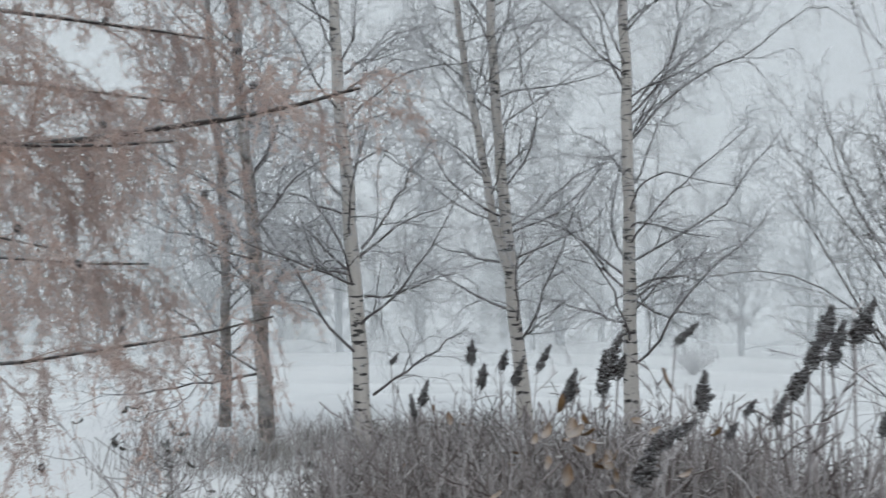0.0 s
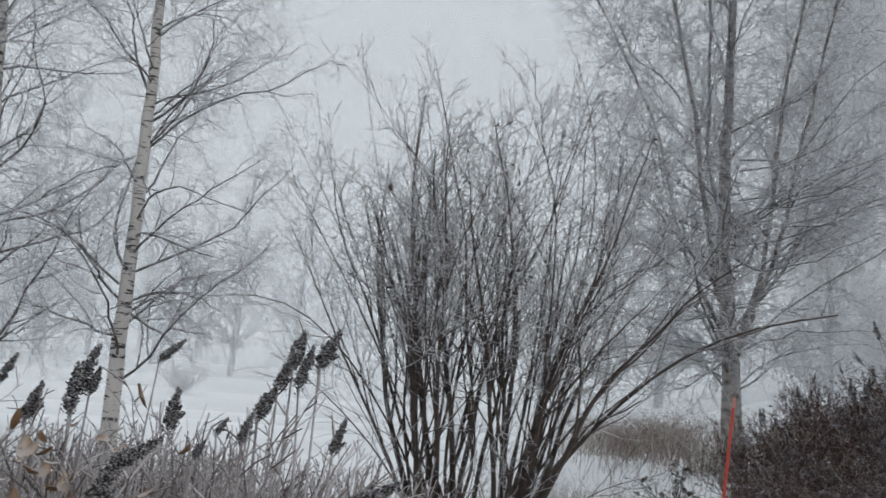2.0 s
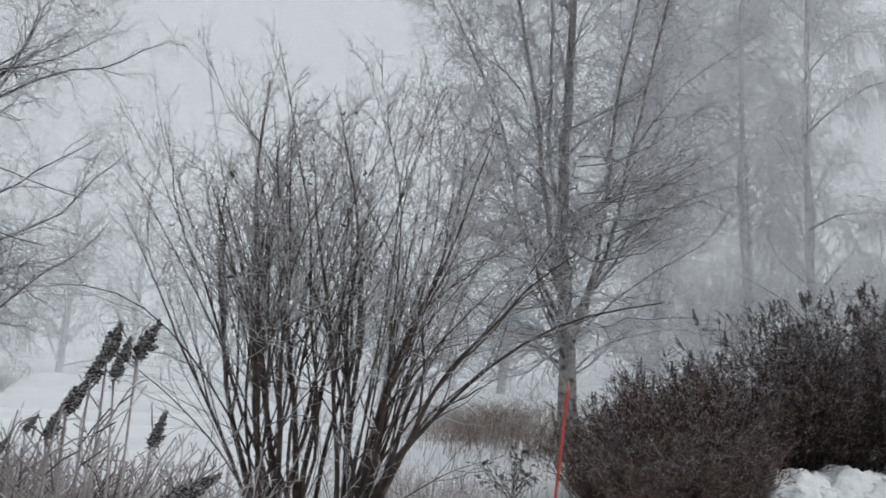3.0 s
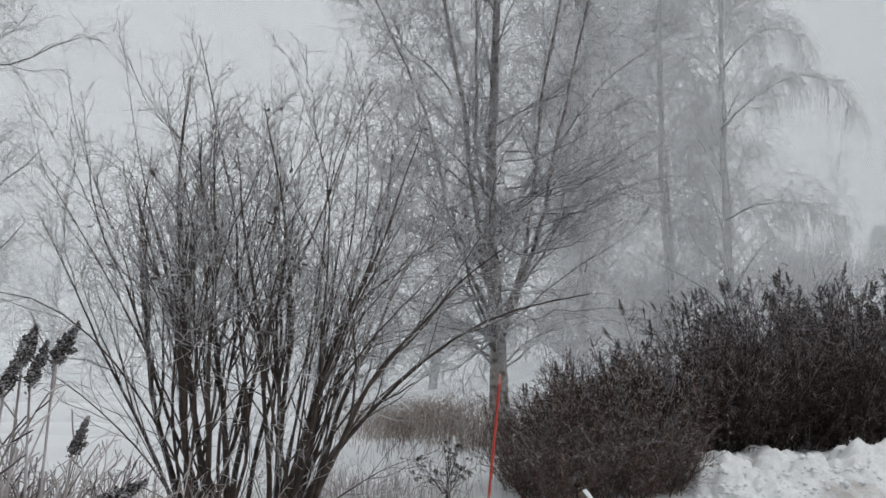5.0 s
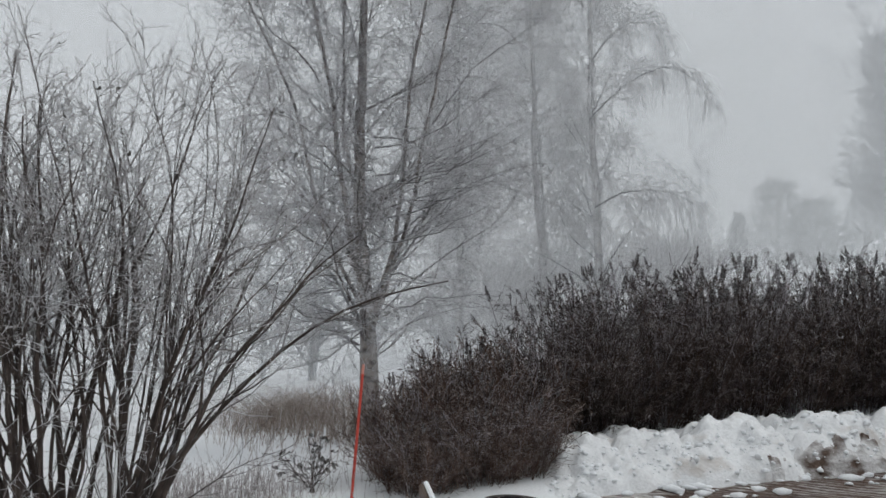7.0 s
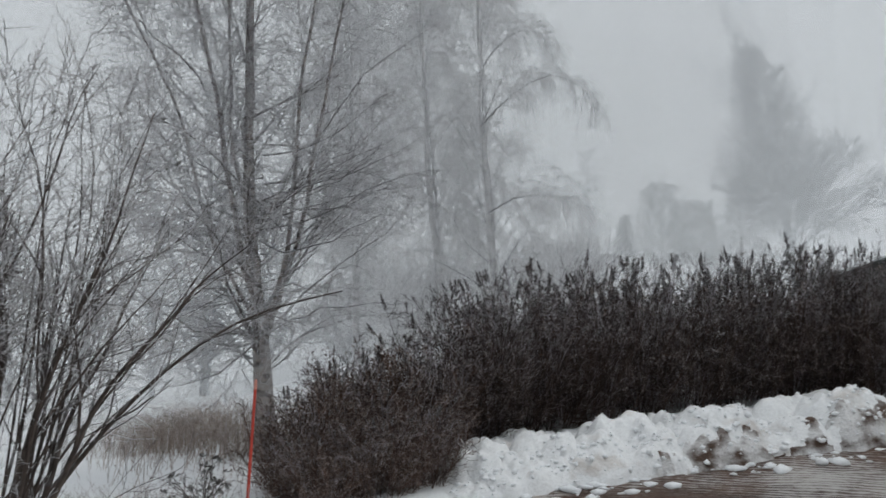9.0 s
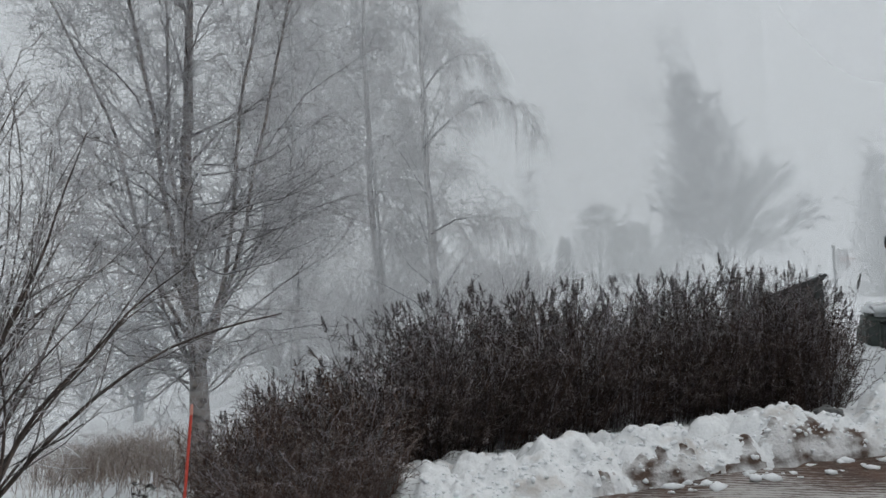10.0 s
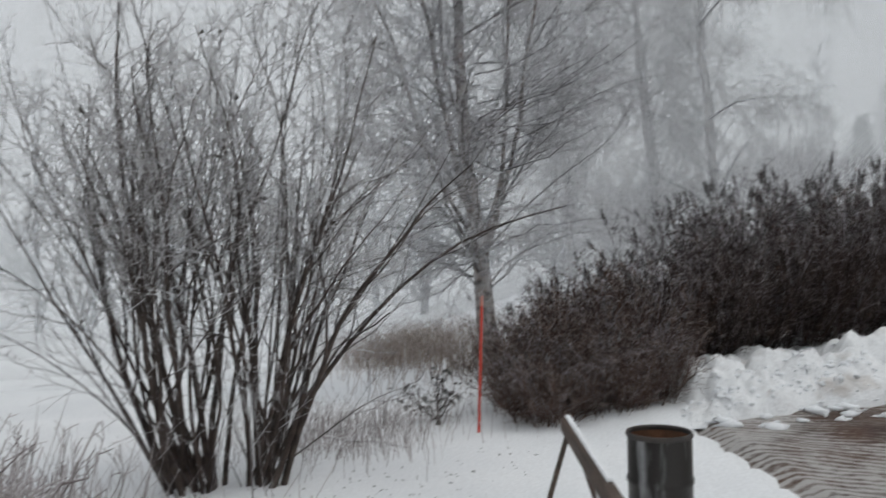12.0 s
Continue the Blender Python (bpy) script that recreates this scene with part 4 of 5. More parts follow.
def leaf_tufts(rng, at, length, wide):
    """Shrivelled drooping leaves: folded blades of four triangles that curl down from each place."""
    n = len(at)
    out_way = unit(rng.normal(size=(n, 3)) * (1, 1, 0.5) + (0, 0, 0.1))
    size = rng.uniform(*length, (n, 1))
    side = unit(np.cross(out_way, rng.normal(size=(n, 3)))) * rng.uniform(*wide, (n, 1))
    mid = at + out_way * size * 0.55 + (0, 0, 0.002)
    tip = at + out_way * size + (0, 0, -1) * size * rng.uniform(0.15, 0.7, (n, 1))
    sag = (0, 0, -0.3) * np.linalg.norm(side, axis=1, keepdims=True)
    v = np.stack([at, mid + side + sag, mid, mid - side + sag, tip], 1).reshape(-1, 3)
    f = np.array([(0, 1, 2), (0, 2, 3), (1, 4, 2), (2, 4, 3)])
    return v, (np.arange(n)[:, None, None] * 5 + f[None]).reshape(-1, 3)


def hedge_shrub(seed, tall, wide, stems, heads, label, twigs=HEDGE_TWIG, leafy=450, bare=0.7, foot=0.42, flare=0.55, stem_mat=HEDGE_STEM, stand_off=46):
    """Many upright stems in a dome, dense dark twigs, rimed canes outside, dead leaves, seed spikes on the tallest tips."""
    rng = np.random.default_rng(seed)
    shrub = thing("hedge_shrub", (0, 0, 0), label, "shrub", "hedge along the road")
    n, K = stems, 8
    a, q = rng.uniform(0, 2 * np.pi, n), np.sqrt(rng.random(n))
    ray = np.stack([np.cos(a), np.sin(a), np.zeros(n)], 1)
    start = ray * (q * wide * foot)[:, None] + (0, 0, -0.15)
    d = unit(ray * (flare * q)[:, None] + (0, 0, 1) + rng.normal(scale=0.13, size=(n, 3)))
    L = rng.uniform(0.7, 1.0, n) * (tall + 0.15) * (1 - 0.28 * q ** 2)
    pts = [start]
    for s in range(1, K):
        d = unit(d + rng.normal(scale=0.10, size=(n, 3)) + (0, 0, 0.03))
        pts.append(pts[-1] + d * (L / (K - 1))[:, None])
    P, R = np.stack(pts, 1), rng.uniform(0.0045, 0.009, n)[:, None] * np.linspace(1, 0.4, K)[None]
    P2, R2 = grow(rng, P, R, 14, (0.12, 1.0), (stand_off, 15), (0.18, 0.5), -0.05, 0.22, 5, 0.62, 0.5, least=0.0032)
    P3, R3 = grow(rng, P2, R2, 3, (0.15, 1.0), (50, 18), (0.05, 0.18), -0.02, 0.22, 3, 0.8, 0.6, least=0.0040)
    # rimed canes that arch out of the flank
    m = 64
    b = rng.uniform(0, 2 * np.pi, m)
    w = np.stack([np.cos(b), np.sin(b), np.zeros(m)], 1)
    reach, lift = rng.uniform(0.05, 0.42, (m, 1)) * wide, rng.uniform(0.25, 0.95, (m, 1)) * tall
    PA = np.stack([w * 0.35 * wide, w * (0.38 * wide + 0.25 * reach) + lift * (0, 0, 0.5), w * (0.46 * wide + 0.65 * reach) + lift * (0, 0, 0.8), w * (0.5 * wide + reach) + lift * (0, 0, 0.98)], 1)
    PA[:, 1:] += rng.normal(scale=0.06, size=PA[:, 1:].shape)
    RA = np.full((m, 4), 0.0055) * np.linspace(1, 0.5, 4)
    PB, RB = grow(rng, PA, RA, 10, (0.25, 1.0), (55, 16), (0.08, 0.3), -0.03, 0.24, 4, 0.7, 0.6, least=0.0026)
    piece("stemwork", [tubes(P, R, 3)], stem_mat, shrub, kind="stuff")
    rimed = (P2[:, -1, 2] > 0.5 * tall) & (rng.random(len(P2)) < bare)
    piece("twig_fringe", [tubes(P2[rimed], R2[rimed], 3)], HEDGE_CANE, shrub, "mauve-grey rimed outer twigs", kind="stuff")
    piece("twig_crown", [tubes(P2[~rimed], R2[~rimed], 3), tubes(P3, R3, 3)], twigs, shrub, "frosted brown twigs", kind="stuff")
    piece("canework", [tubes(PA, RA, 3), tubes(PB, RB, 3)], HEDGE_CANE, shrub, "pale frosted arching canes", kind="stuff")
    # dead leaves hang in small clusters towards the ends of some canes and twigs
    spots = np.concatenate([P2[rng.permutation(len(P2))[:leafy // 9], -1], PB[rng.permutation(len(PB))[:leafy // 9], -1]])
    ends = np.repeat(spots, 5, 0) + rng.normal(scale=0.022, size=(len(spots) * 5, 3))
    piece("dead_leaves", [leaf_tufts(rng, ends, (0.025, 0.055), (0.005, 0.011))], HEDGE_BRACT, shrub, "shrivelled frosted leaves", kind="stuff", smooth=False)
    for i in np.argsort(-P[:, -1, 2] + rng.normal(scale=0.1, size=n))[:heads]:
        h = new("seed_head", FAR_HEADS[i % 3])
        h.parent = shrub
        h.matrix_basis = Matrix.Translation(P[i, -1] - d[i] * 0.02) @ Vector(d[i]).to_track_quat("Z", "Y").to_matrix().to_4x4() @ Matrix.Scale(rng.uniform(0.7, 1.25), 4)
    return shrub


# place, kind, height and breadth of each shrub along the road
HEDGE = [(7.7, 4.95, 0, 0.8, 0.9), (8.15, 4.72, 0, 0.95, 1.0), (8.75, 4.45, 3, 0.97, 1.0), (8.65, 5.05, 0, 1.02, 0.9), (9.4, 4.15, 1, 0.98, 1.05), (9.95, 3.75, 2, 1.1, 1.1), (10.5, 3.35, 1, 1.17, 1.05), (11.05, 2.9, 2, 1.12, 1.1),
         (11.55, 2.4, 1, 1.17, 1.05), (12.05, 1.85, 2, 1.11, 1.1), (12.45, 1.25, 1, 1.15, 1.05), (12.8, 0.65, 2, 1.19, 1.1), (13.1, 0.1, 1, 1.2, 1.1), (13.2, -0.3, 2, 1.18, 0.95), (13.1, -0.65, 1, 1.05, 0.85), (7.85, 4.52, 0, 0.62, 0.85), (8.35, 4.25, 0, 0.74, 0.9), (7.2, 4.5, 0, 0.5, 0.75), (7.65, 4.22, 0, 0.58, 0.8), (8.1, 3.98, 0, 0.6, 0.75)]
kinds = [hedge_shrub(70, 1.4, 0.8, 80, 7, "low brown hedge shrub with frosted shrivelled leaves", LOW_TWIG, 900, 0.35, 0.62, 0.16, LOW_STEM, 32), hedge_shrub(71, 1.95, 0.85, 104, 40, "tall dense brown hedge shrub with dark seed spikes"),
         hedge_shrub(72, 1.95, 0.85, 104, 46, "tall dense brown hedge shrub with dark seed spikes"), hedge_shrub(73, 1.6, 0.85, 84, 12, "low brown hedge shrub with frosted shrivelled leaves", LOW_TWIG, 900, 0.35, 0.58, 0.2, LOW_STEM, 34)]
used = set()
for i, (x, y, k, s, broad) in enumerate(HEDGE):
    m = pose(x, y, float(land(x, y)) - 0.02, 0, 0, 47 * i)
    if k in used:
        made = copy_thing(kinds[k], m)
    else:
        made = kinds[k]
        made.matrix_basis = m
        used.add(k)
    made.scale = (broad, broad, s)

NEAR_HEADS = [panicle_mesh(np.random.default_rng(90 + k), 0.072 + 0.01 * k, 0.036, 900, 0.0024, 10) for k in range(4)]
# garden shrubs beside the field: foot, and for each seed head its place, size and sideways lean
CLUMPS = [
    ((0.66, 1.44), [(0.645, 1.37, 1.51, 0.85, 0.25), (0.695, 1.38, 1.51, 0.9, 0.45), (0.62, 1.36, 1.475, 0.75, 0.35), (0.672, 1.40, 1.475, 0.75, 0.25), (0.585, 1.34, 1.435, 0.8, 0.5), (0.56, 1.33, 1.40, 0.6, 0.3), (0.75, 1.41, 1.37, 0.7, 0.3),
                    (0.70, 1.26, 1.31, 1.0, 1.6), (0.73, 1.27, 1.315, 0.9, 1.6), (0.66, 1.72, 1.35, 0.5, 0.6)], 1.28),
    ((0.44, 1.5), [(0.45, 1.31, 1.42, 0.75, 0.1), (0.345, 1.23, 1.34, 0.9, 0.4), (0.37, 1.24, 1.385, 0.7, 1.3), (0.53, 1.44, 1.36, 0.45, 0.6)], 1.26),
    ((0.40, 1.98), [(0.43, 1.88, 1.40, 1.2, 0.35), (0.415, 1.83, 1.37, 1.0, 0.05), (0.46, 1.9, 1.40, 0.8, 0.3), (0.38, 2.09, 1.32, 1.1, 0.3)], 1.22),
    ((0.66, 2.4), [(0.70, 2.32, 1.44, 0.9, 1.0)], 1.15),
    ((0.25, 2.62), [(0.2, 2.6, 1.29, 1.1, 0.2), (0.26, 2.6, 1.34, 0.9, 0.3), (0.29, 2.5, 1.31, 1.0, 0.4), (0.38, 2.69, 1.33, 1.0, 0.5), (0.17, 2.6, 1.36, 1.1, 0.1)], 1.15),
    ((-0.05, 2.85), [(-0.08, 2.79, 1.34, 0.6, 0.8), (0.02, 2.7, 1.22, 1.0, 0.3), (0.0, 2.72, 1.18, 0.8, -0.2)], 1.1),
]
FILLERS = [(0.5, 1.55, 1.12), (0.3, 1.6, 1.12), (0.7, 1.65, 1.15), (0.62, 1.5, 1.16), (0.72, 1.48, 1.12), (0.45, 1.9, 1.15), (0.35, 2.05, 1.15), (0.75, 1.85, 1.15), (0.15, 2.45, 1.1), (0.4, 2.75, 1.1), (0.85, 2.4, 1.1), (1.05, 2.2, 1.05), (0.0, 2.95, 1.0), (0.9, 2.0, 1.15), (0.12, 2.15, 1.1), (1.15, 2.6, 1.05), (0.55, 2.85, 1.1), (0.55, 1.72, 1.2), (0.85, 1.62, 1.15), (0.28, 1.72, 1.15), (0.95, 2.9, 1.0), (0.05, 3.3, 1.0), (-0.35, 3.3, 0.85), (0.62, 2.15, 1.15), (0.25, 2.3, 1.15), (0.45, 2.45, 1.15), (0.6, 3.4, 1.0), (1.0, 3.5, 0.95), (1.5, 3.4, 0.9)]


def frosted_stems(owner, rng, n, tall, extra=()):
    """Bare stems furry with frost; extra: further stems with given ends."""
    K = 7
    a, q = rng.uniform(0, 2 * np.pi, n), np.sqrt(rng.random(n)) * 0.2
    start = np.stack([np.cos(a) * q, np.sin(a) * q, np.full(n, -0.1)], 1)
    d = unit(np.stack([start[:, 0], start[:, 1], np.ones(n)], 1) + rng.normal(scale=0.12, size=(n, 3)))
    L = rng.uniform(0.78, 1.1, n) * tall
    pts = [start]
    for s in range(1, K):
        d = unit(d + rng.normal(scale=0.06, size=(n, 3)))
        pts.append(pts[-1] + d * (L / (K - 1))[:, None])
    P = np.stack(pts, 1)
    for e in extra:
        e = np.array(e)
        foot_at = np.append(rng.normal(scale=0.06, size=2), -0.1)
        P = np.concatenate([P, line([foot_at, foot_at * 0.4 + e * 0.6 + rng.normal(scale=0.02, size=3), e], K)[None]])
    R = rng.uniform(0.0026, 0.0044, len(P))[:, None] * np.linspace(1, 0.5, K)[None]
    P2, R2 = grow(rng, P, R, 7, (0.35, 0.97), (36, 11), (0.1, 0.34), -0.06, 0.12, 5, 0.75, 0.6, least=0.0020)
    P3, R3 = grow(rng, P2, R2, 3, (0.25, 1.0), (40, 12), (0.03, 0.12), -0.02, 0.16, 3, 0.8, 0.7, least=0.0017)
    made = [piece("stem", [tubes(P[k:k + 1], R[k:k + 1], 5)], WEED, owner) for k in range(len(P))]
    piece("twig_crown", [tubes(P2, R2, 3), tubes(P3, R3, 3)], WEED, owner, "twigs furry with frost", kind="stuff")
    return made[n:]


for k, ((x, y), heads, tall) in enumerate(CLUMPS):
    rng = np.random.default_rng(80 + k)
    g = float(land(x, y))
    clump = thing("seed_head_shrub", (x, y, g), "frosted bare garden shrub with dark seed heads", "shrub", "shrubs beside the field")
    local = [(a - x, b - y, c - g) for a, b, c, *_ in heads]
    bearers = frosted_stems(clump, rng, 46, tall + 0.07, local)
    for i, (p, (*_, size, lean)) in enumerate(zip(local, heads)):
        h = new("seed_head", NEAR_HEADS[(i + k) % 4])
        h.parent = bearers[i]
        way = unit(np.array((0.88 * lean, -0.48 * lean, 1.0)))
        h.matrix_basis = Matrix.Translation(p) @ Vector(way).to_track_quat("Z", "Y").to_matrix().to_4x4() @ Matrix.Scale(size * 0.9, 4)
    n = (5, 14, 11, 3, 9, 2)[k]
    spots = np.column_stack([rng.normal(scale=0.13, size=(n, 2)), rng.uniform(tall - 0.2, tall + 0.08, n)])
    if k == 1:
        curled = np.array([(0.303, 1.68, 1.396), (0.32, 1.672, 1.355), (0.361, 1.663, 1.337), (0.334, 1.66, 1.301), (0.31, 1.658, 1.275), (0.357, 1.651, 1.274), (0.584, 1.612, 1.349), (0.49, 1.652, 1.446), (0.278, 1.675, 1.345), (0.386, 1.652, 1.301)])
        hang_leaves(clump, TAN_LEAVES, (curled - (x, y, g)) * (0.94, 0.94, 1), rng, (0.7, 1.05))
        spots = np.vstack([spots, np.column_stack([rng.normal(-0.10, 0.05, 14), rng.normal(0.06, 0.09, 14), rng.uniform(1.2, 1.38, 14)])])
    hang_leaves(clump, TAN_LEAVES, spots, rng, (0.4, 0.8))
bare = []
for k, (x, y, tall) in enumerate(FILLERS):
    m = pose(x, y, float(land(x, y)), 0, 0, 73 * k)
    if k < 4:
        made = thing("frosted_shrub", (0, 0, 0), "bare frosted garden shrub without seed heads", "shrub", "shrubs beside the field")
        frosted_stems(made, np.random.default_rng(100 + k), 58, 1.0)
        bare.append(made)
        made.matrix_basis = m
    else:
        made = copy_thing(bare[k % 4], m)
    made.scale = (1.15, 1.15, tall * 1.12)


def blades(name, places, tall, mat, label, seed, lean=0.35, wide=0.006):
    """Grass as bent tapering blades, three points each."""
    rng = np.random.default_rng(seed)
    n = len(places)
    h = tall * rng.uniform(0.5, 1.1, n)
    way = rng.normal(scale=lean, size=(n, 2))
    p0 = np.column_stack([places, land(places[:, 0], places[:, 1]) - 0.03])
    p1 = p0 + np.column_stack([way * h[:, None] * 0.35, h * 0.6])
    p2 = p0 + np.column_stack([way * h[:, None], h * rng.uniform(0.8, 1.0, n)])
    P = np.stack([p0, p1, p2], 1)
    R = wide * rng.uniform(0.5, 1.0, n)[:, None] * np.array([1.0, 0.8, 0.3])[None]
    tagged(new(name, mesh_of(name, [tubes(P, R, 3)], mat)), label, "grass", kind="stuff")


def scatter(rng, n, centre, size, turn):
    q = rng.normal(size=(n, 2)) * size
    c, s = math.cos(radians(turn)), math.sin(radians(turn))
    return np.column_stack([centre[0] + q[:, 0] * c - q[:, 1] * s, centre[1] + q[:, 0] * s + q[:, 1] * c])


rg = np.random.default_rng(3)
blades("dry_grass", np.vstack([scatter(rg, 1300, (-0.3, 8.9), (0.7, 0.3), 5), scatter(rg, 900, (-1.6, 7.9), (0.7, 0.5), 0), scatter(rg, 500, (1.2, 6.3), (0.9, 0.7), 0)]), 0.42, GRASS, "pale frosted dry grass round the birch trunks", 1, wide=0.004)
blades("weed_stalks", np.vstack([scatter(rg, 1300, (0.55, 2.2), (0.42, 0.45), -20), scatter(rg, 1300, (0.25, 2.7), (0.45, 0.4), 0), scatter(rg, 900, (0.9, 2.9), (0.5, 0.5), 0), scatter(rg, 1300, (0.42, 1.95), (0.26, 0.26), 0)]), 1.12, WEED, "dense frosted stalks between the garden shrubs", 4, lean=0.16, wide=0.0032)
blades("brown_grass", np.vstack([scatter(rg, 1000, (11.2, 10.0), (0.5, 1.2), -35), scatter(rg, 900, (10.8, 9.5), (0.9, 2.0), -35), scatter(rg, 250, (9.6, 7.3), (0.3, 0.3), 0)]), 0.72, BROWN_GRASS, "tall brown grass in front of the old birch", 2, lean=0.5, wide=0.0045)
blades("grass_stalks", np.vstack([scatter(rg, 500, (5.3, 5.6), (0.6, 0.4), -30), scatter(rg, 90, (2.6, 5.6), (0.7, 0.5), 0), scatter(rg, 420, (6.25, 6.2), (0.55, 0.3), -30)]), 0.42, WEED, "sparse frosted stalks poking through snow", 3, wide=0.003)

rc = np.random.default_rng(31)
crumbs = np.vstack([scatter(rc, 70, (5.2, 4.3), (0.9, 0.5), -30), scatter(rc, 60, (4.0, 4.6), (0.8, 0.3), -40)])
laid = np.column_stack([crumbs, land(crumbs[:, 0], crumbs[:, 1]) + 0.012])
way = unit(rc.normal(size=(len(laid), 3)) * (1, 1, 0.15)) * rc.uniform(0.008, 0.035, (len(laid), 1))
tagged(new("fallen_litter", mesh_of("fallen_litter", [tubes(np.stack([laid, laid + way * 0.5 + (0, 0, 0.004), laid + way], 1), np.full((len(laid), 3), 0.004) * np.array([0.6, 1.0, 0.4]), 4)], DARK_LEAF)), "bits of dead leaf and bark on the snow", "litter", kind="stuff")

# ---- larch ----


def larch_tree():
    rng = np.random.default_rng(21)
    x, y = -3.6, 2.9
    g = float(land(x, y)) - 0.05
    foot = np.array((x, y, g))
    tree = thing("larch_tree", foot, "larch with pinkish frosted needles and small cones", "tree")
    P = np.stack([line([(0, 0, 0), (0.02, 0, 2.5), (0, 0.03, 7)], 20)])
    piece("trunk", [tubes(P, np.linspace(0.13, 0.03, 20)[None], 12)], LARCH_BARK, tree)
    limbs = [[(0.05, 0, 2.0), (1.2, 0.1, 2.0), (2.1, 0.15, 2.12), (2.7, 0.32, 2.22), (3.3, 0.46, 2.42)],
             [(0.05, 0, 2.15), (1.1, -0.1, 2.1), (2.1, 0.0, 2.16), (2.7, 0.2, 2.2)],
             [(0.05, 0, 1.3), (1.2, 0.2, 1.25), (2.2, 0.2, 1.36), (2.7, 0.3, 1.42), (3.1, 0.35, 1.5)],
             [(0.05, 0, 2.6), (1.0, 0.2, 2.7), (1.9, 0.3, 2.75), (2.8, 0.5, 2.7)],
             [(0.05, 0, 3.0), (1.1, 0.1, 3.1), (2.1, 0.2, 3.05), (2.9, 0.3, 2.95)],
             [(0.05, 0, 1.7), (1.1, 0.3, 1.75), (2.0, 0.5, 1.8), (2.6, 0.6, 1.75)], [(0.05, 0, 1.9), (1.2, -0.1, 1.85), (2.0, -0.1, 1.8), (2.45, 0.0, 1.72)], [(0.05, 0, 2.3), (1.2, 0.3, 2.4), (2.0, 0.5, 2.45), (2.6, 0.7, 2.4)]]
    Pl = np.stack([line(b, 14) for b in limbs])
    Pl[:, 1:] += np.cumsum(rng.normal(scale=0.012, size=Pl[:, 1:].shape), axis=1)
    Rl = np.array([0.024, 0.018, 0.014, 0.016, 0.016, 0.013, 0.012, 0.014])[:, None] * np.linspace(1.1, 0.3, 14)[None]
    for k in range(len(limbs)):
        piece("bough", [tubes(Pl[k:k + 1], Rl[k:k + 1], 6)], LARCH_BARK, tree)
    b2 = grow(rng, Pl, Rl, 30, (0.3, 1.0), (60, 20), (0.4, 1.0), 0.4, 0.16, 6, 0.35, 0.4, flat=0.4, shrink=0.5, least=0.002)
    b3 = grow(rng, *b2, 8, (0.1, 1.0), (45, 18), (0.15, 0.5), 0.9, 0.12, 6, 0.6, 0.5, least=0.0016)
    piece("twig_crown", [tubes(*b2, 3), tubes(*b3, 3)], LARCH_NEEDLE, tree, "drooping twigs", kind="stuff")
    spur = np.concatenate([b2[0].reshape(-1, 3), b3[0].reshape(-1, 3)])
    spur = np.repeat(spur, 8, 0) + rng.normal(scale=0.006, size=(len(spur) * 8, 3))
    way = unit(rng.normal(size=spur.shape) + np.array([0, 0, -0.3])) * rng.uniform(0.015, 0.034, (len(spur), 1))
    Pn = np.stack([spur, spur + way], 1)
    piece("needle_crown", [tubes(Pn, np.full((len(spur), 2), 0.0013) * np.array([1, 0.5]), 3)], LARCH_NEEDLE, tree, "pale pinkish frosted needles", kind="stuff")
    spots = b2[0].reshape(-1, 3)[rng.integers(0, b2[0].size // 3, 46)]
    for c in spots:
        u = rng.random(40)
        a = rng.uniform(0, 6.28, 40)
        r = 0.012 * np.sin(np.pi * np.clip(u, 0.08, 0.95)) ** 0.6
        piece("cone", [octa(np.stack([r * np.cos(a), r * np.sin(a), u * 0.028], 1) + c, np.full(40, 0.0045))], SEED, tree)


larch_tree()

# ---- distance ----
FARTREE = dict(
    limb=dict(m=18, span=(0.15, 1.0), angle=(42, 10), length=(1.8, 3.6), droop=-0.03, wander=0.1, K=7, ratio=0.3, tip=0.3, shrink=0.6, least=0.018),
    branch=dict(m=9, span=(0.12, 1.0), angle=(34, 12), length=(0.25, 0.5), droop=-0.02, wander=0.16, K=4, ratio=0.6, tip=0.5, least=0.014, relative=True),
    twig=dict(m=5, span=(0.1, 1.0), angle=(38, 15), length=(0.3, 0.7), droop=0.05, wander=0.2, K=2, ratio=0.8, least=0.011, relative=True),
)


def far_tree(name, x, y, top, label, seed, lower=0.15, stems=1, group="far trees", spread=1.0, reach=(0.17, 0.34), count=18, shrink=0.6, angle=42):
    g = soil(x, y)
    lines, radii = [], []
    for k in range(stems):
        a = 2.4 * k + seed
        o = 0.0 if k == 0 else spread
        lines.append([(x, y, g), (x + 0.3 * o * math.cos(a), y + 0.3 * o * math.sin(a), g + top * 0.35), (x + o * math.cos(a), y + o * math.sin(a), g + top * (1 if k == 0 else 0.62))])
        radii.append((top * 0.014, 0.015))
    spec = {k: dict(v) for k, v in FARTREE.items()}
    spec["limb"]["length"] = (top * reach[0], top * reach[1])
    spec["limb"]["m"] = count
    spec["limb"]["shrink"] = shrink
    spec["limb"]["angle"] = (angle, 10)
    spec["limb"]["span"] = (lower, 1.0)
    # bark, limbs and twigs all take the same haze-tinted colour
    return birch(name, lines, radii, spec, label, seed, bark=HAZED_WOOD, limb_mat=HAZED_WOOD, twig_mat=HAZED_WOOD, group=group, sides=6)


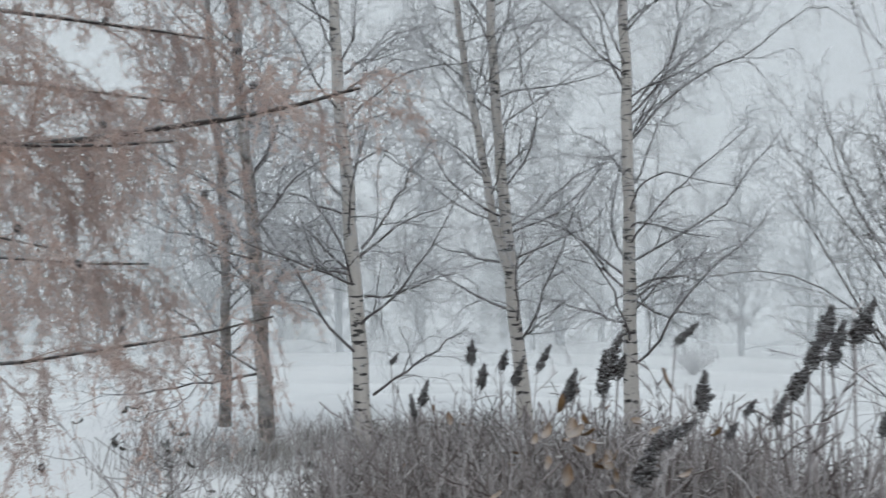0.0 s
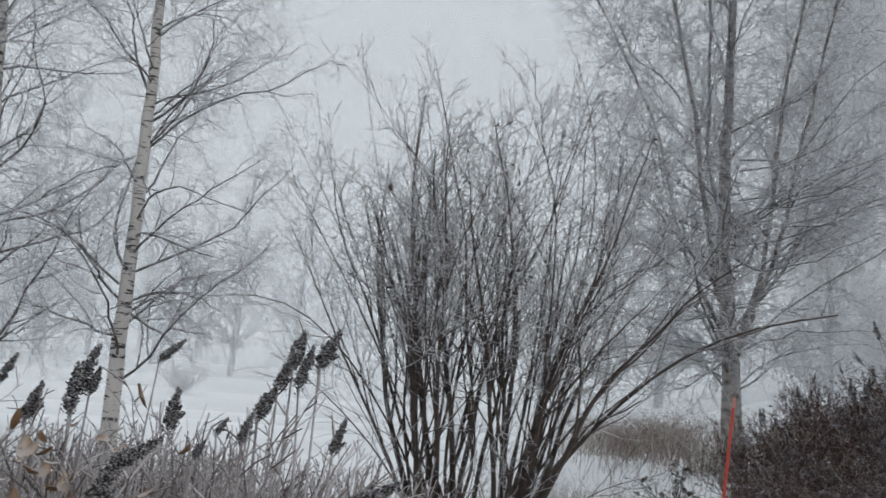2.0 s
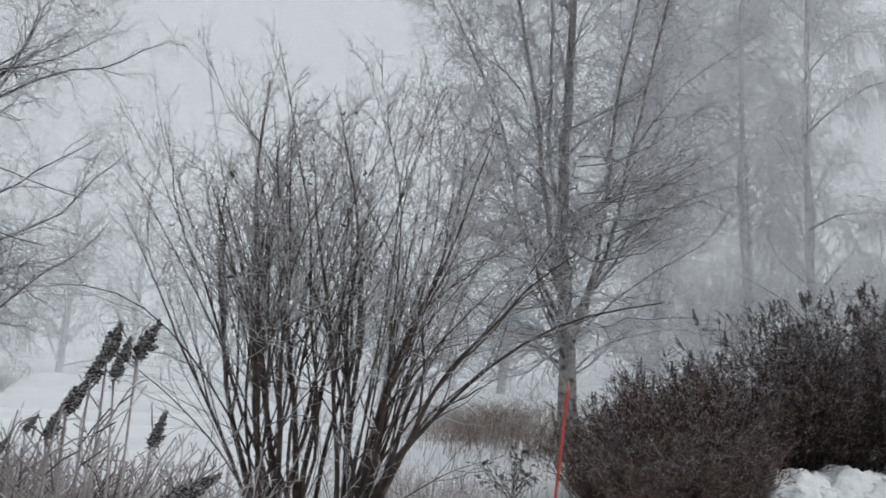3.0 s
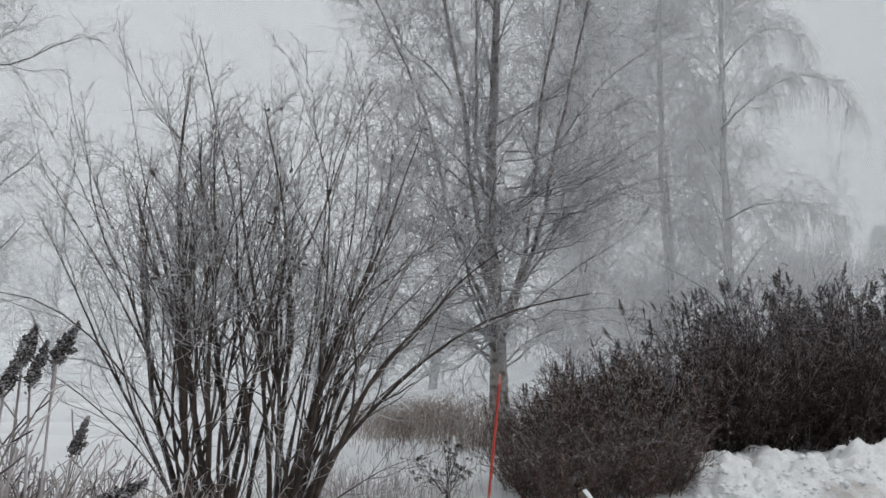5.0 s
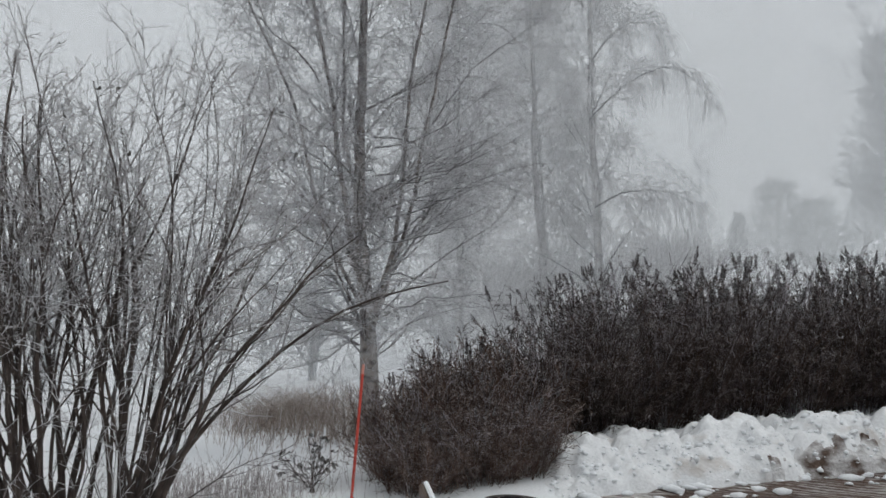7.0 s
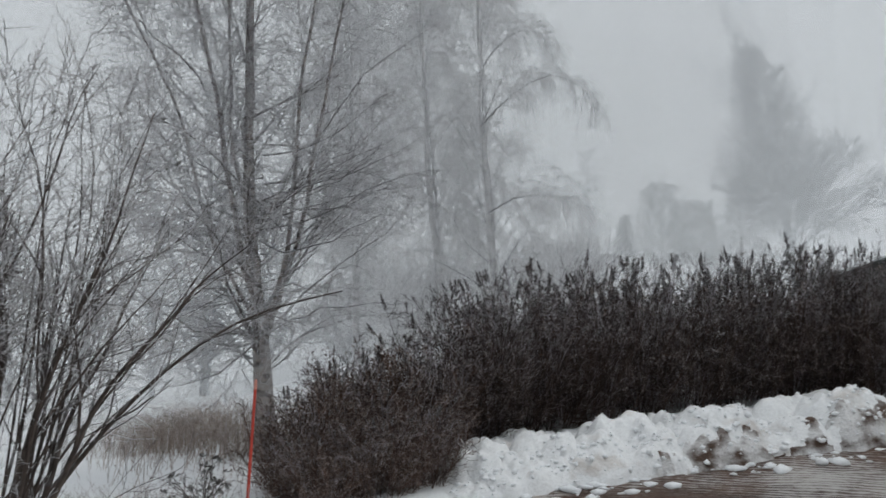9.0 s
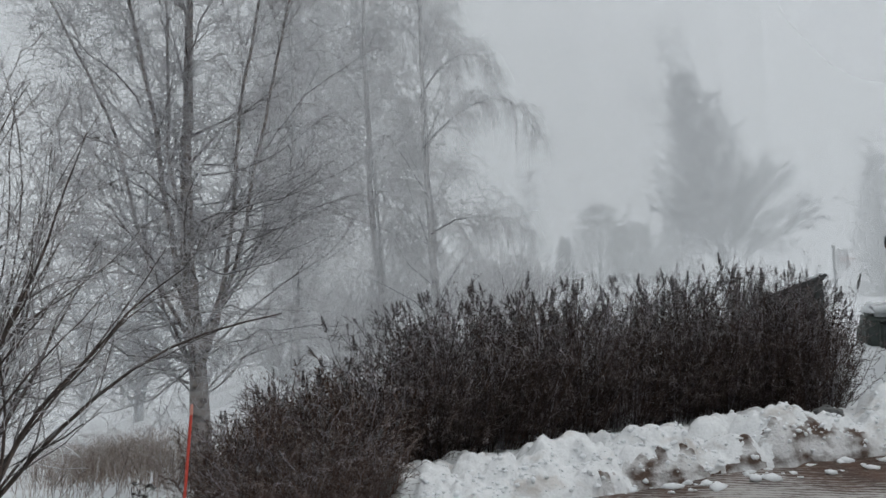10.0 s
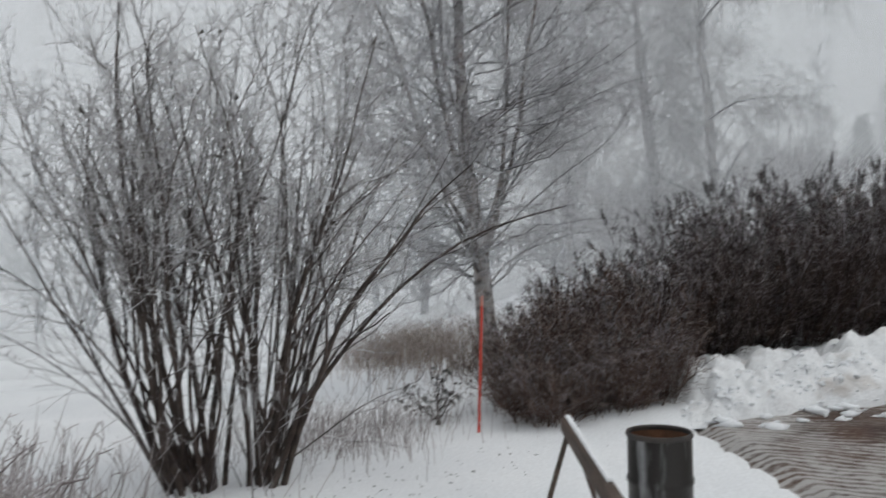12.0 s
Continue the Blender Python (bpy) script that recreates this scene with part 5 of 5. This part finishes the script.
CONE = dict(
    limb=dict(m=18, span=(0.15, 0.98), angle=(30, 10), length=(0.30, 0.52), droop=-0.015, wander=0.07, K=7, ratio=0.5, tip=0.35, shrink=0.6, least=0.014, relative=True),
    branch=dict(m=9, span=(0.15, 1.0), angle=(32, 10), length=(0.25, 0.5), droop=0.0, wander=0.12, K=4, ratio=0.6, tip=0.5, least=0.010, relative=True),
    twig=dict(m=7, span=(0.1, 1.0), angle=(38, 14), length=(0.35, 0.75), droop=0.05, wander=0.18, K=2, ratio=0.8, least=0.009, relative=True),
)


def conical_birch(x, y):
    """A leader that leans a little, ringed by rising boughs, and a fan of steep lower stems."""
    g = soil(x, y)
    rng = np.random.default_rng(41)
    leader = [(x, y, g), (x, y + 0.3, g + 2.5), (x, y + 0.9, g + 6), (x, y + 1.5, g + 10.3), (x, y + 1.7, g + 12.0)]
    stems, radii = [leader], [(0.17, 0.012)]
    for out_y, high in ((-1.7, 6.2), (-2.6, 5.4), (-3.5, 4.4), (-4.3, 3.4), (2.6, 5.6), (3.4, 4.4), (-1.2, 5.0), (1.4, 5.2)):
        deep, low = rng.uniform(-1.5, 1.5), rng.uniform(0.3, 1.4)
        stems.append([(x, y, g + low), (x + 0.3 * deep, y + 0.32 * out_y, g + low + 0.42 * (high - low)), (x + 0.65 * deep, y + 0.66 * out_y, g + low + 0.75 * (high - low)), (x + deep, y + out_y, g + high)])
        radii.append((0.04, 0.012))
    axis = line(leader, 60)
    boughs = []
    for k in range(150):
        h = 1.2 + 9.6 * (k + rng.random()) / 150
        at = axis[int(59 * h / 12.0)]
        a = 2.4 * k + rng.uniform(-0.4, 0.4)
        reach = (0.24 * (12.0 - h) + 0.15) * rng.uniform(0.7, 1.1)
        boughs.append([(at[0] + reach * f * math.cos(a), at[1] + reach * f * math.sin(a), at[2] + reach * up) for f, up in ((0, 0), (0.4, 0.4), (0.75, 0.85), (1.0, 1.25))])
    birch("conical_birch", stems, radii, CONE, "tall conical frosted birch fading into fog", 41, bark=HAZED_WOOD, limb_mat=HAZED_WOOD, twig_mat=HAZED_WOOD, group="far trees", sides=6, wiggle=0.02, boughs=boughs, bough_size=0.03)


conical_birch(40.5, 1.0)
far_tree("thin_birch", 44.0, 11.4, 7.0, "thin frosted young birch in fog", 42, 0.2)
far_tree("fog_tree", 55, -7.4, 10, "faint bare tree dissolving in fog", 43, 0.1, 2)
far_tree("fog_tree", 58, -10.5, 9.5, "faint bare tree dissolving in fog", 44, 0.1, 2)
first = None
rt = np.random.default_rng(17)
for i in range(22):
    a = radians(-36 + 4.3 * i + rt.uniform(-1.5, 1.5))
    d = rt.uniform(27, 44)
    x, y = d * math.sin(a), d * math.cos(a)
    if i < 3:
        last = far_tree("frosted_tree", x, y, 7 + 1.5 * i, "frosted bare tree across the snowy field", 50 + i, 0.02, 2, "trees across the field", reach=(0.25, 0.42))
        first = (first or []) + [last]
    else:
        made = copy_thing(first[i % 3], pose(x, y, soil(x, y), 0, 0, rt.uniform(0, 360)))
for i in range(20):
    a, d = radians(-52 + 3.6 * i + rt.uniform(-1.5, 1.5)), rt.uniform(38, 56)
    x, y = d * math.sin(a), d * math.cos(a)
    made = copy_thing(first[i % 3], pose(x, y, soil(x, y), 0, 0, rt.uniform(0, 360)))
    made.scale = (1.5, 1.5, rt.uniform(1.0, 1.35))


def conifer(name, x, y, top, wide, label, seed, rounded=False):
    rng = np.random.default_rng(seed)
    g = soil(x, y)
    tree = thing(name, (x, y, g), label, "tree", "far trees")
    P = np.stack([line([(0, 0, 0), (0, 0, top)], 14)])
    R = np.linspace(top * 0.025, 0.01, 14)[None]
    piece("trunk", [tubes(P, R, 6)], LARCH_BARK, tree)
    n = 84 if not rounded else 96
    u = np.linspace(0.06, 0.97, n)
    L = wide * (np.sqrt(np.clip(1 - (u * 1.25 - 0.25) ** 2, 0.02, 1)) if rounded else (1 - u) * 0.9 + 0.06)
    L = L * rng.uniform(0.55 if rounded else 0.75, 1.2, n)
    a = np.arange(n) * 2.4
    d = np.stack([np.cos(a), np.sin(a), np.full(n, -0.18 if not rounded else 0.35)], 1)
    s = np.column_stack([np.zeros((n, 2)), u * top])
    Q = np.stack([s + d * (L * f)[:, None] for f in (0, 0.35, 0.7, 1.0)], 1)
    Rq = np.full((n, 4), 0.02)
    b = grow(rng, Q, Rq, 12 if rounded else 9, (0.3, 1.0), (50, 15), (wide * 0.15, wide * 0.36), 0.1, 0.15, 4, 0.8, 0.5, least=0.02)
    c = grow(rng, *b, 2, (0.1, 1.0), (45, 15), (0.1, 0.4), 0.15, 0.2, 2, 0.9, 0.6, least=0.026)
    piece("crown", [tubes(Q, Rq, 3), tubes(*b, 3), tubes(*c, 3)], SPRUCE, tree)
    return tree


conifer("spruce_tree", 50.5, 4.0, 5.6, 2.6, "tall frosted spruce on the foggy hill", 51)
for x, y, top, wide, seed in ((52, -7.2, 8.6, 2.6, 53), (56, -11.2, 9.8, 2.8, 54), (46, -6.9, 4.2, 2.2, 55), (48, -9.6, 4.6, 2.4, 56)):
    conifer("spruce_tree", x, y, top, wide, "faint spruce dissolving in fog behind the yard", seed)
conifer("spruce_tree", 57.4, 12.3, 4.3, 1.4, "small dark spruce standing in fog", 46)
conifer("pine_tree", 60, 10.2, 6.6, 2.4, "round-topped frosted pine in fog", 47, True)
conifer("pine_tree", 62, 8.0, 5.3, 2.2, "low round frosted pine beside another", 48, True)

# ---- stake ----


def snow_stake():
    base = Vector((6.5, 4.87, float(land(6.5, 4.87)) - 0.05))
    e = thing("snow_stake", base, "red plastic snow stake standing in snow", "stake")
    top = np.array((0.06, -0.03, 1.32))
    rod = piece("rod", [tubes(np.stack([np.linspace((0, 0, 0), top * 0.93, 5)]), np.full((1, 5), 0.014), 8)], RED, e)
    piece("reflector", [tubes(np.stack([np.linspace(top * 0.93, top, 3)]), np.array([[0.0155, 0.0155, 0.012]]), 8)], RED_TOP, rod, "pale reflective tip")


snow_stake()

# ---- yard things ----


def box(bm, low, high, taper=0.0):
    """A box between two corners; taper draws its top in."""
    (a, b, c), (d, e, f) = low, high
    t = taper
    vs = [bm.verts.new(p) for p in ((a, b, c), (d, b, c), (d, e, c), (a, e, c), (a + t, b + t, f), (d - t, b + t, f), (d - t, e - t, f), (a + t, e - t, f))]
    for q in ((3, 2, 1, 0), (4, 5, 6, 7), (0, 1, 5, 4), (1, 2, 6, 5), (2, 3, 7, 6), (3, 0, 4, 7)):
        bm.faces.new([vs[i] for i in q])


def soft_box(low, high, taper=0.0, edge=0.01):
    bm = bmesh.new()
    box(bm, low, high, taper)
    bmesh.ops.bevel(bm, geom=bm.edges[:], offset=edge, segments=2, affect="EDGES")
    return bm


def lathe(profile, steps=40):
    """A surface turned about the z axis from (radius, height) pairs."""
    bm = bmesh.new()
    rings = [[bm.verts.new((r * math.cos(2 * math.pi * k / steps), r * math.sin(2 * math.pi * k / steps), h)) for k in range(steps)] for r, h in profile]
    for a, b in zip(rings, rings[1:]):
        for k in range(steps):
            bm.faces.new((a[k], a[(k + 1) % steps], b[(k + 1) % steps], b[k])).smooth = True
    return bm


def steel_drum():
    x, y = 4.23, 2.02
    g = float(land(x, y))
    e = thing("steel_drum", (x, y, g - 0.03), "open steel drum, sooty outside and rusty inside", "drum")
    r, h = 0.155, 0.75
    wall = part("wall", lathe([(r, 0), (r, 0.25), (r + 0.006, 0.26), (r + 0.006, 0.28), (r, 0.29), (r, 0.5), (r + 0.006, 0.51), (r + 0.006, 0.53), (r, 0.54), (r, h - 0.02)]), DRUM, e, "shiny steel streaked with soot")
    part("lining", lathe([(r - 0.004, h - 0.02), (r - 0.004, 0.03), (0.0, 0.03)]), RUST, e, "rusty brown inside")
    part("rim", lathe([(r - 0.006, h - 0.022), (r + 0.004, h - 0.022), (r + 0.009, h - 0.01), (r + 0.004, h + 0.002), (r - 0.006, h + 0.002), (r - 0.008, h - 0.01), (r - 0.006, h - 0.022)]), SOOT, wall, "sooty rolled rim")
    # added steel strip that stands in for a bright vertical slot inside the drum
    part("bracket", soft_box((-0.012, r - 0.03, h - 0.2), (0.012, r - 0.006, h - 0.05), 0, 0.003), STEEL, wall, "added bare steel strip standing for a bright slot inside the rim")


DRUM = material("sooty_drum_steel", (0.55, 0.56, 0.57), (0.03, 0.027, 0.025), (5.5, 5.5, 0.8), 0.4, 0.15, 60, metal=0.6, contrast=(0.24, 0.42))
steel_drum()


def sawhorse():
    tip, back = Vector((3.57, 2.15, 0.885)), Vector((2.55, 1.35, 0.89))
    along = (back - tip).normalized()
    e = thing("sawhorse", (3.05, 1.7, float(land(3.05, 1.7))), "weathered wooden sawhorse with snow on its beam", "sawhorse")
    turn = Matrix.Translation(tip - e.location) @ along.to_track_quat("X", "Z").to_matrix().to_4x4()
    L = (back - tip).length
    beam = soft_box((0, -0.022, -0.06), (L, 0.022, 0), 0, 0.004)
    beam.transform(turn)
    beam_part = part("beam", beam, OLD_WOOD, e)
    cap = soft_box((-0.004, -0.004, 0.001), (L * 0.8, 0.022, 0.013), 0.003, 0.004)
    cap.transform(turn)
    part("snow_cap", cap, SNOW, beam_part, "strip of snow along the beam")
    for t in (0.16, L - 0.16):
        for s in (-1, 1):
            leg = soft_box((t - 0.016, -0.009, -0.96), (t + 0.016, 0.009, -0.02), 0, 0.003)
            leg.transform(turn @ Matrix.Rotation(s * 0.3, 4, "X"))
            part("leg", leg, OLD_WOOD, e)


sawhorse()


def basketball_hoop():
    x, y = 36.35, -3.22
    g = float(land(x, y))
    e = thing("basketball_hoop", (x, y, g - 0.1), "basketball hoop on a grey steel pole", "hoop")
    top = 5.95 - g + 0.1
    part("pole", lathe([(0.06, 0), (0.06, top), (0, top)], 12), DARK_BOARD, e)
    part("backboard", soft_box((-0.02, -0.55, top - 1.0), (0.02, -0.1, top - 0.15), 0, 0.01), PALE_BOARD, e, "pale backboard")
    bm = bmesh.new()
    ring = [[bm.verts.new(((0.25 + 0.012 * math.cos(b)) * math.cos(a), (0.25 + 0.012 * math.cos(b)) * math.sin(a), 0.012 * math.sin(b))) for b in np.linspace(0, 2 * math.pi, 7)[:-1]] for a in np.linspace(0, 2 * math.pi, 25)[:-1]]
    for i in range(24):
        for j in range(6):
            bm.faces.new((ring[i][j], ring[(i + 1) % 24][j], ring[(i + 1) % 24][(j + 1) % 6], ring[i][(j + 1) % 6]))
    bm.transform(Matrix.Translation((-0.28, -0.45, top - 0.6)))
    part("rim", bm, RED, e, "red hoop ring")


basketball_hoop()


def lumpy(low, high, seed, strength, cuts=7, edge=0.08):
    """A rounded uneven mass between two corners."""
    bm = bmesh.new()
    box(bm, low, high)
    bmesh.ops.bevel(bm, geom=bm.edges[:], offset=edge, segments=2, affect="EDGES")
    bmesh.ops.subdivide_edges(bm, edges=[q for q in bm.edges if q.calc_length() > 0.2], cuts=cuts, use_grid_fill=True)
    for v in bm.verts:
        v.co += Vector(noise.noise_vector(v.co * 2.3 + Vector((seed, 0, 0)))) * strength
    for f in bm.faces:
        f.smooth = True
    return bm


def covered_pile():
    x, y = 20.6, -3.95
    g = float(land(x, y))
    e = thing("covered_pile", (x, y, g - 0.1), "dark green covered pile with snow on top", "pile")
    part("cover", lumpy((-0.6, -1.7, 0), (0.6, 1.75, 0.86), 3, 0.12), TARP, e)
    part("snow_cap", lumpy((-0.66, -1.72, 0.78), (0.64, 1.68, 1.08), 5, 0.12, 6, 0.08), SNOW, e, "thick cap of snow")
    x, y = 19.9, -2.75
    g = float(land(x, y))
    e = thing("storage_bin", (x, y, g - 0.05), "dark green plastic bin beside a covered pile", "bin")
    part("body", soft_box((-0.2, -0.3, 0), (0.2, 0.3, 0.62), 0.03, 0.06), TARP, e)
    part("lid", soft_box((-0.22, -0.32, 0.60), (0.22, 0.32, 0.68), 0.04, 0.03), TARP, e)


covered_pile()


def lean_to():
    x, y = 16.9, -0.75
    g = float(land(x, y)) - 0.1
    e = thing("wood_shelter", (x, y, g), "dark wooden lean-to with snow on its roof", "shelter")
    hi, lo = 2.97 - g, 2.62 - g
    bm = bmesh.new()
    vs = [bm.verts.new(p) for p in ((-0.4, 0.55, 0), (-0.4, -0.42, 0), (-0.4, -0.42, hi), (-0.4, 0.55, lo), (0.6, 0.55, 0), (0.6, -0.42, 0), (0.6, -0.42, hi), (0.6, 0.55, lo))]
    for q in ((0, 1, 2, 3), (7, 6, 5, 4), (1, 0, 4, 5), (2, 1, 5, 6), (3, 2, 6, 7), (0, 3, 7, 4)):
        bm.faces.new([vs[i] for i in q])
    part("wall", bm, DARK_BOARD, e, "dark boarded wall")
    slope = math.atan2(hi - lo, 0.97)
    roof = soft_box((-0.5, -0.6, 0.0), (0.7, 0.62, 0.05), 0, 0.008)
    roof.transform(Matrix.Translation((0, 0.065, (hi + lo) / 2 + 0.01)) @ Matrix.Rotation(-slope, 4, "X"))
    roof_part = part("roof", roof, DARK_BOARD, e)
    snow = soft_box((-0.48, -0.56, 0.052), (0.68, 0.6, 0.10), 0.02, 0.02)
    snow.transform(Matrix.Translation((0, 0.065, (hi + lo) / 2 + 0.01)) @ Matrix.Rotation(-slope, 4, "X"))
    part("snow_cap", snow, SNOW, roof_part, "thin layer of snow")


lean_to()


def house():
    eave, ridge, pitch = -1.93, -4.9, math.tan(radians(38))
    z0, x0, x1 = 3.28, 14.6, 21.6
    ground = float(land(15, -4)) - 0.5
    e = thing("house", (x0, eave, ground), "grey house with a steep dark snowy roof", "house")
    o = Vector(e.location)
    wall = bmesh.new()
    yl, yr = eave - 0.65, 2 * ridge - eave + 0.65
    top = z0 - 0.05 + 0.65 * pitch
    peak = z0 - 0.05 + (eave - ridge) * pitch
    prof = ((yl, ground), (yr, ground), (yr, top), (ridge, peak), (yl, top))
    a = [wall.verts.new(Vector((x0 + 0.45, y, z)) - o) for y, z in prof]
    b = [wall.verts.new(Vector((x1 - 0.45, y, z)) - o) for y, z in prof]
    wall.faces.new(a)
    wall.faces.new(b[::-1])
    for i in range(5):
        wall.faces.new((a[i], a[i - 1], b[i - 1], b[i]))
    bmesh.ops.recalc_face_normals(wall, faces=wall.faces)
    part("wall", wall, WALL_PAINT, e, "grey painted wall")
    for side in (1, -1):
        for name, mat, lift, thick, inset in (("soffit", SOFFIT, -0.03, 0.03, 0.0), ("roof", ROOF, 0.0, 0.13, 0.0), ("roof_snow", SNOW, 0.133, 0.05, 0.03)):
            bm = bmesh.new()
            edge_y = eave if side == 1 else 2 * ridge - eave
            run = ((edge_y - side * inset, z0 + inset * pitch), (ridge, z0 + (eave - ridge) * pitch))
            vs = []
            for x in (x0 + inset, x1 - inset):
                for y, z in run:
                    vs += [bm.verts.new(Vector((x, y, z + lift)) - o), bm.verts.new(Vector((x, y, z + lift + thick)) - o)]
            for q in ((0, 1, 3, 2), (4, 6, 7, 5), (0, 4, 5, 1), (2, 3, 7, 6), (1, 5, 7, 3), (0, 2, 6, 4)):
                bm.faces.new([vs[i] for i in q])
            bmesh.ops.recalc_face_normals(bm, faces=bm.faces)
            part(name, bm, mat, e)
    e.rotation_euler = (0, 0, radians(-17))


house()


def boulder(x, y, size, seed):
    g = float(land(x, y))
    bm = bmesh.new()
    bmesh.ops.create_icosphere(bm, subdivisions=3, radius=1)
    for v in bm.verts:
        v.co = Vector((v.co.x * size, v.co.y * size * 1.3, v.co.z * size * 0.6)) + Vector(noise.noise_vector(v.co * 1.7 + Vector((seed, 0, 0)))) * size * 0.3
    ob = part("boulder", bm, STONE)
    ob.location = (x, y, g + 0.32)
    tagged(ob, "grey stone lying half buried in the snow bank", "stone")


boulder(11.75, -0.75, 0.13, 2)


def twiggy_bush(name, x, y, size, label, seed, mat=RIME_TWIG, stems=30, leaves=0, thick=0.006):
    rng = np.random.default_rng(seed)
    e = thing(name, (x, y, float(land(x, y)) - 0.03), label, "bush")
    a, lean = rng.uniform(0, 2 * np.pi, stems), rng.uniform(0.2, 1.2, stems)
    d = unit(np.stack([np.cos(a) * lean, np.sin(a) * lean, np.ones(stems)], 1))
    P = np.stack([d * size * f * rng.uniform(0.7, 1.1, (stems, 1)) + rng.normal(scale=size * 0.03, size=(stems, 3)) for f in (0, 0.35, 0.7, 1.0)], 1)
    R = np.full((stems, 4), thick) * np.linspace(1, 0.5, 4)
    P2, R2 = grow(rng, P, R, 9, (0.2, 1.0), (42, 14), (size * 0.25, size * 0.55), 0.0, 0.18, 4, 0.7, 0.6, least=thick * 0.5)
    piece("stemwork", [tubes(P, R, 3)], mat, e, kind="stuff")
    piece("twig_crown", [tubes(P2, R2, 3)], mat, e, kind="stuff")
    if leaves:
        hang_leaves(e, LILAC_LEAVES, P2[rng.integers(0, len(P2), leaves), -1], rng, (1.2, 2.0))


twiggy_bush("field_bush", 6.1, 20.0, 0.8, "low round frosted bush in the snowy field", 4, stems=60)
twiggy_bush("rose_bush", 6.95, 5.75, 0.5, "low dark-leaved rose bush beside the stake", 6, LILAC_STEM, 12, 60)
twiggy_bush("sapling", -1.35, 4.6, 0.9, "thin leafy sapling sticking out of snow", 8, WEED, 8, 24)
twiggy_bush("sapling", -1.9, 5.6, 0.9, "thin leafy sapling sticking out of snow", 9, WEED, 8, 20)
twiggy_bush("sapling", -0.95, 5.4, 0.7, "thin leafy sapling sticking out of snow", 10, WEED, 7, 16)

for k, (x, y) in enumerate([(18.2, 5.4), (20.5, 5.9), (22.5, 6.4), (20.2, 9.8), (22.0, 8.6), (17.2, 9.0), (19.6, 12.0), (23.5, 11.5)]):
    if k < 2:
        twiggy_bush("rimed_thicket", x, y, 2.2, "rimed bare thicket under weeping birches", 60 + k, RIME_TWIG, 60, thick=0.014)
    else:
        copy_thing(bpy.data.objects["rimed_thicket" if k % 2 else "rimed_thicket.001"], pose(x, y, float(land(x, y)) - 0.03, 0, 0, 77 * k))
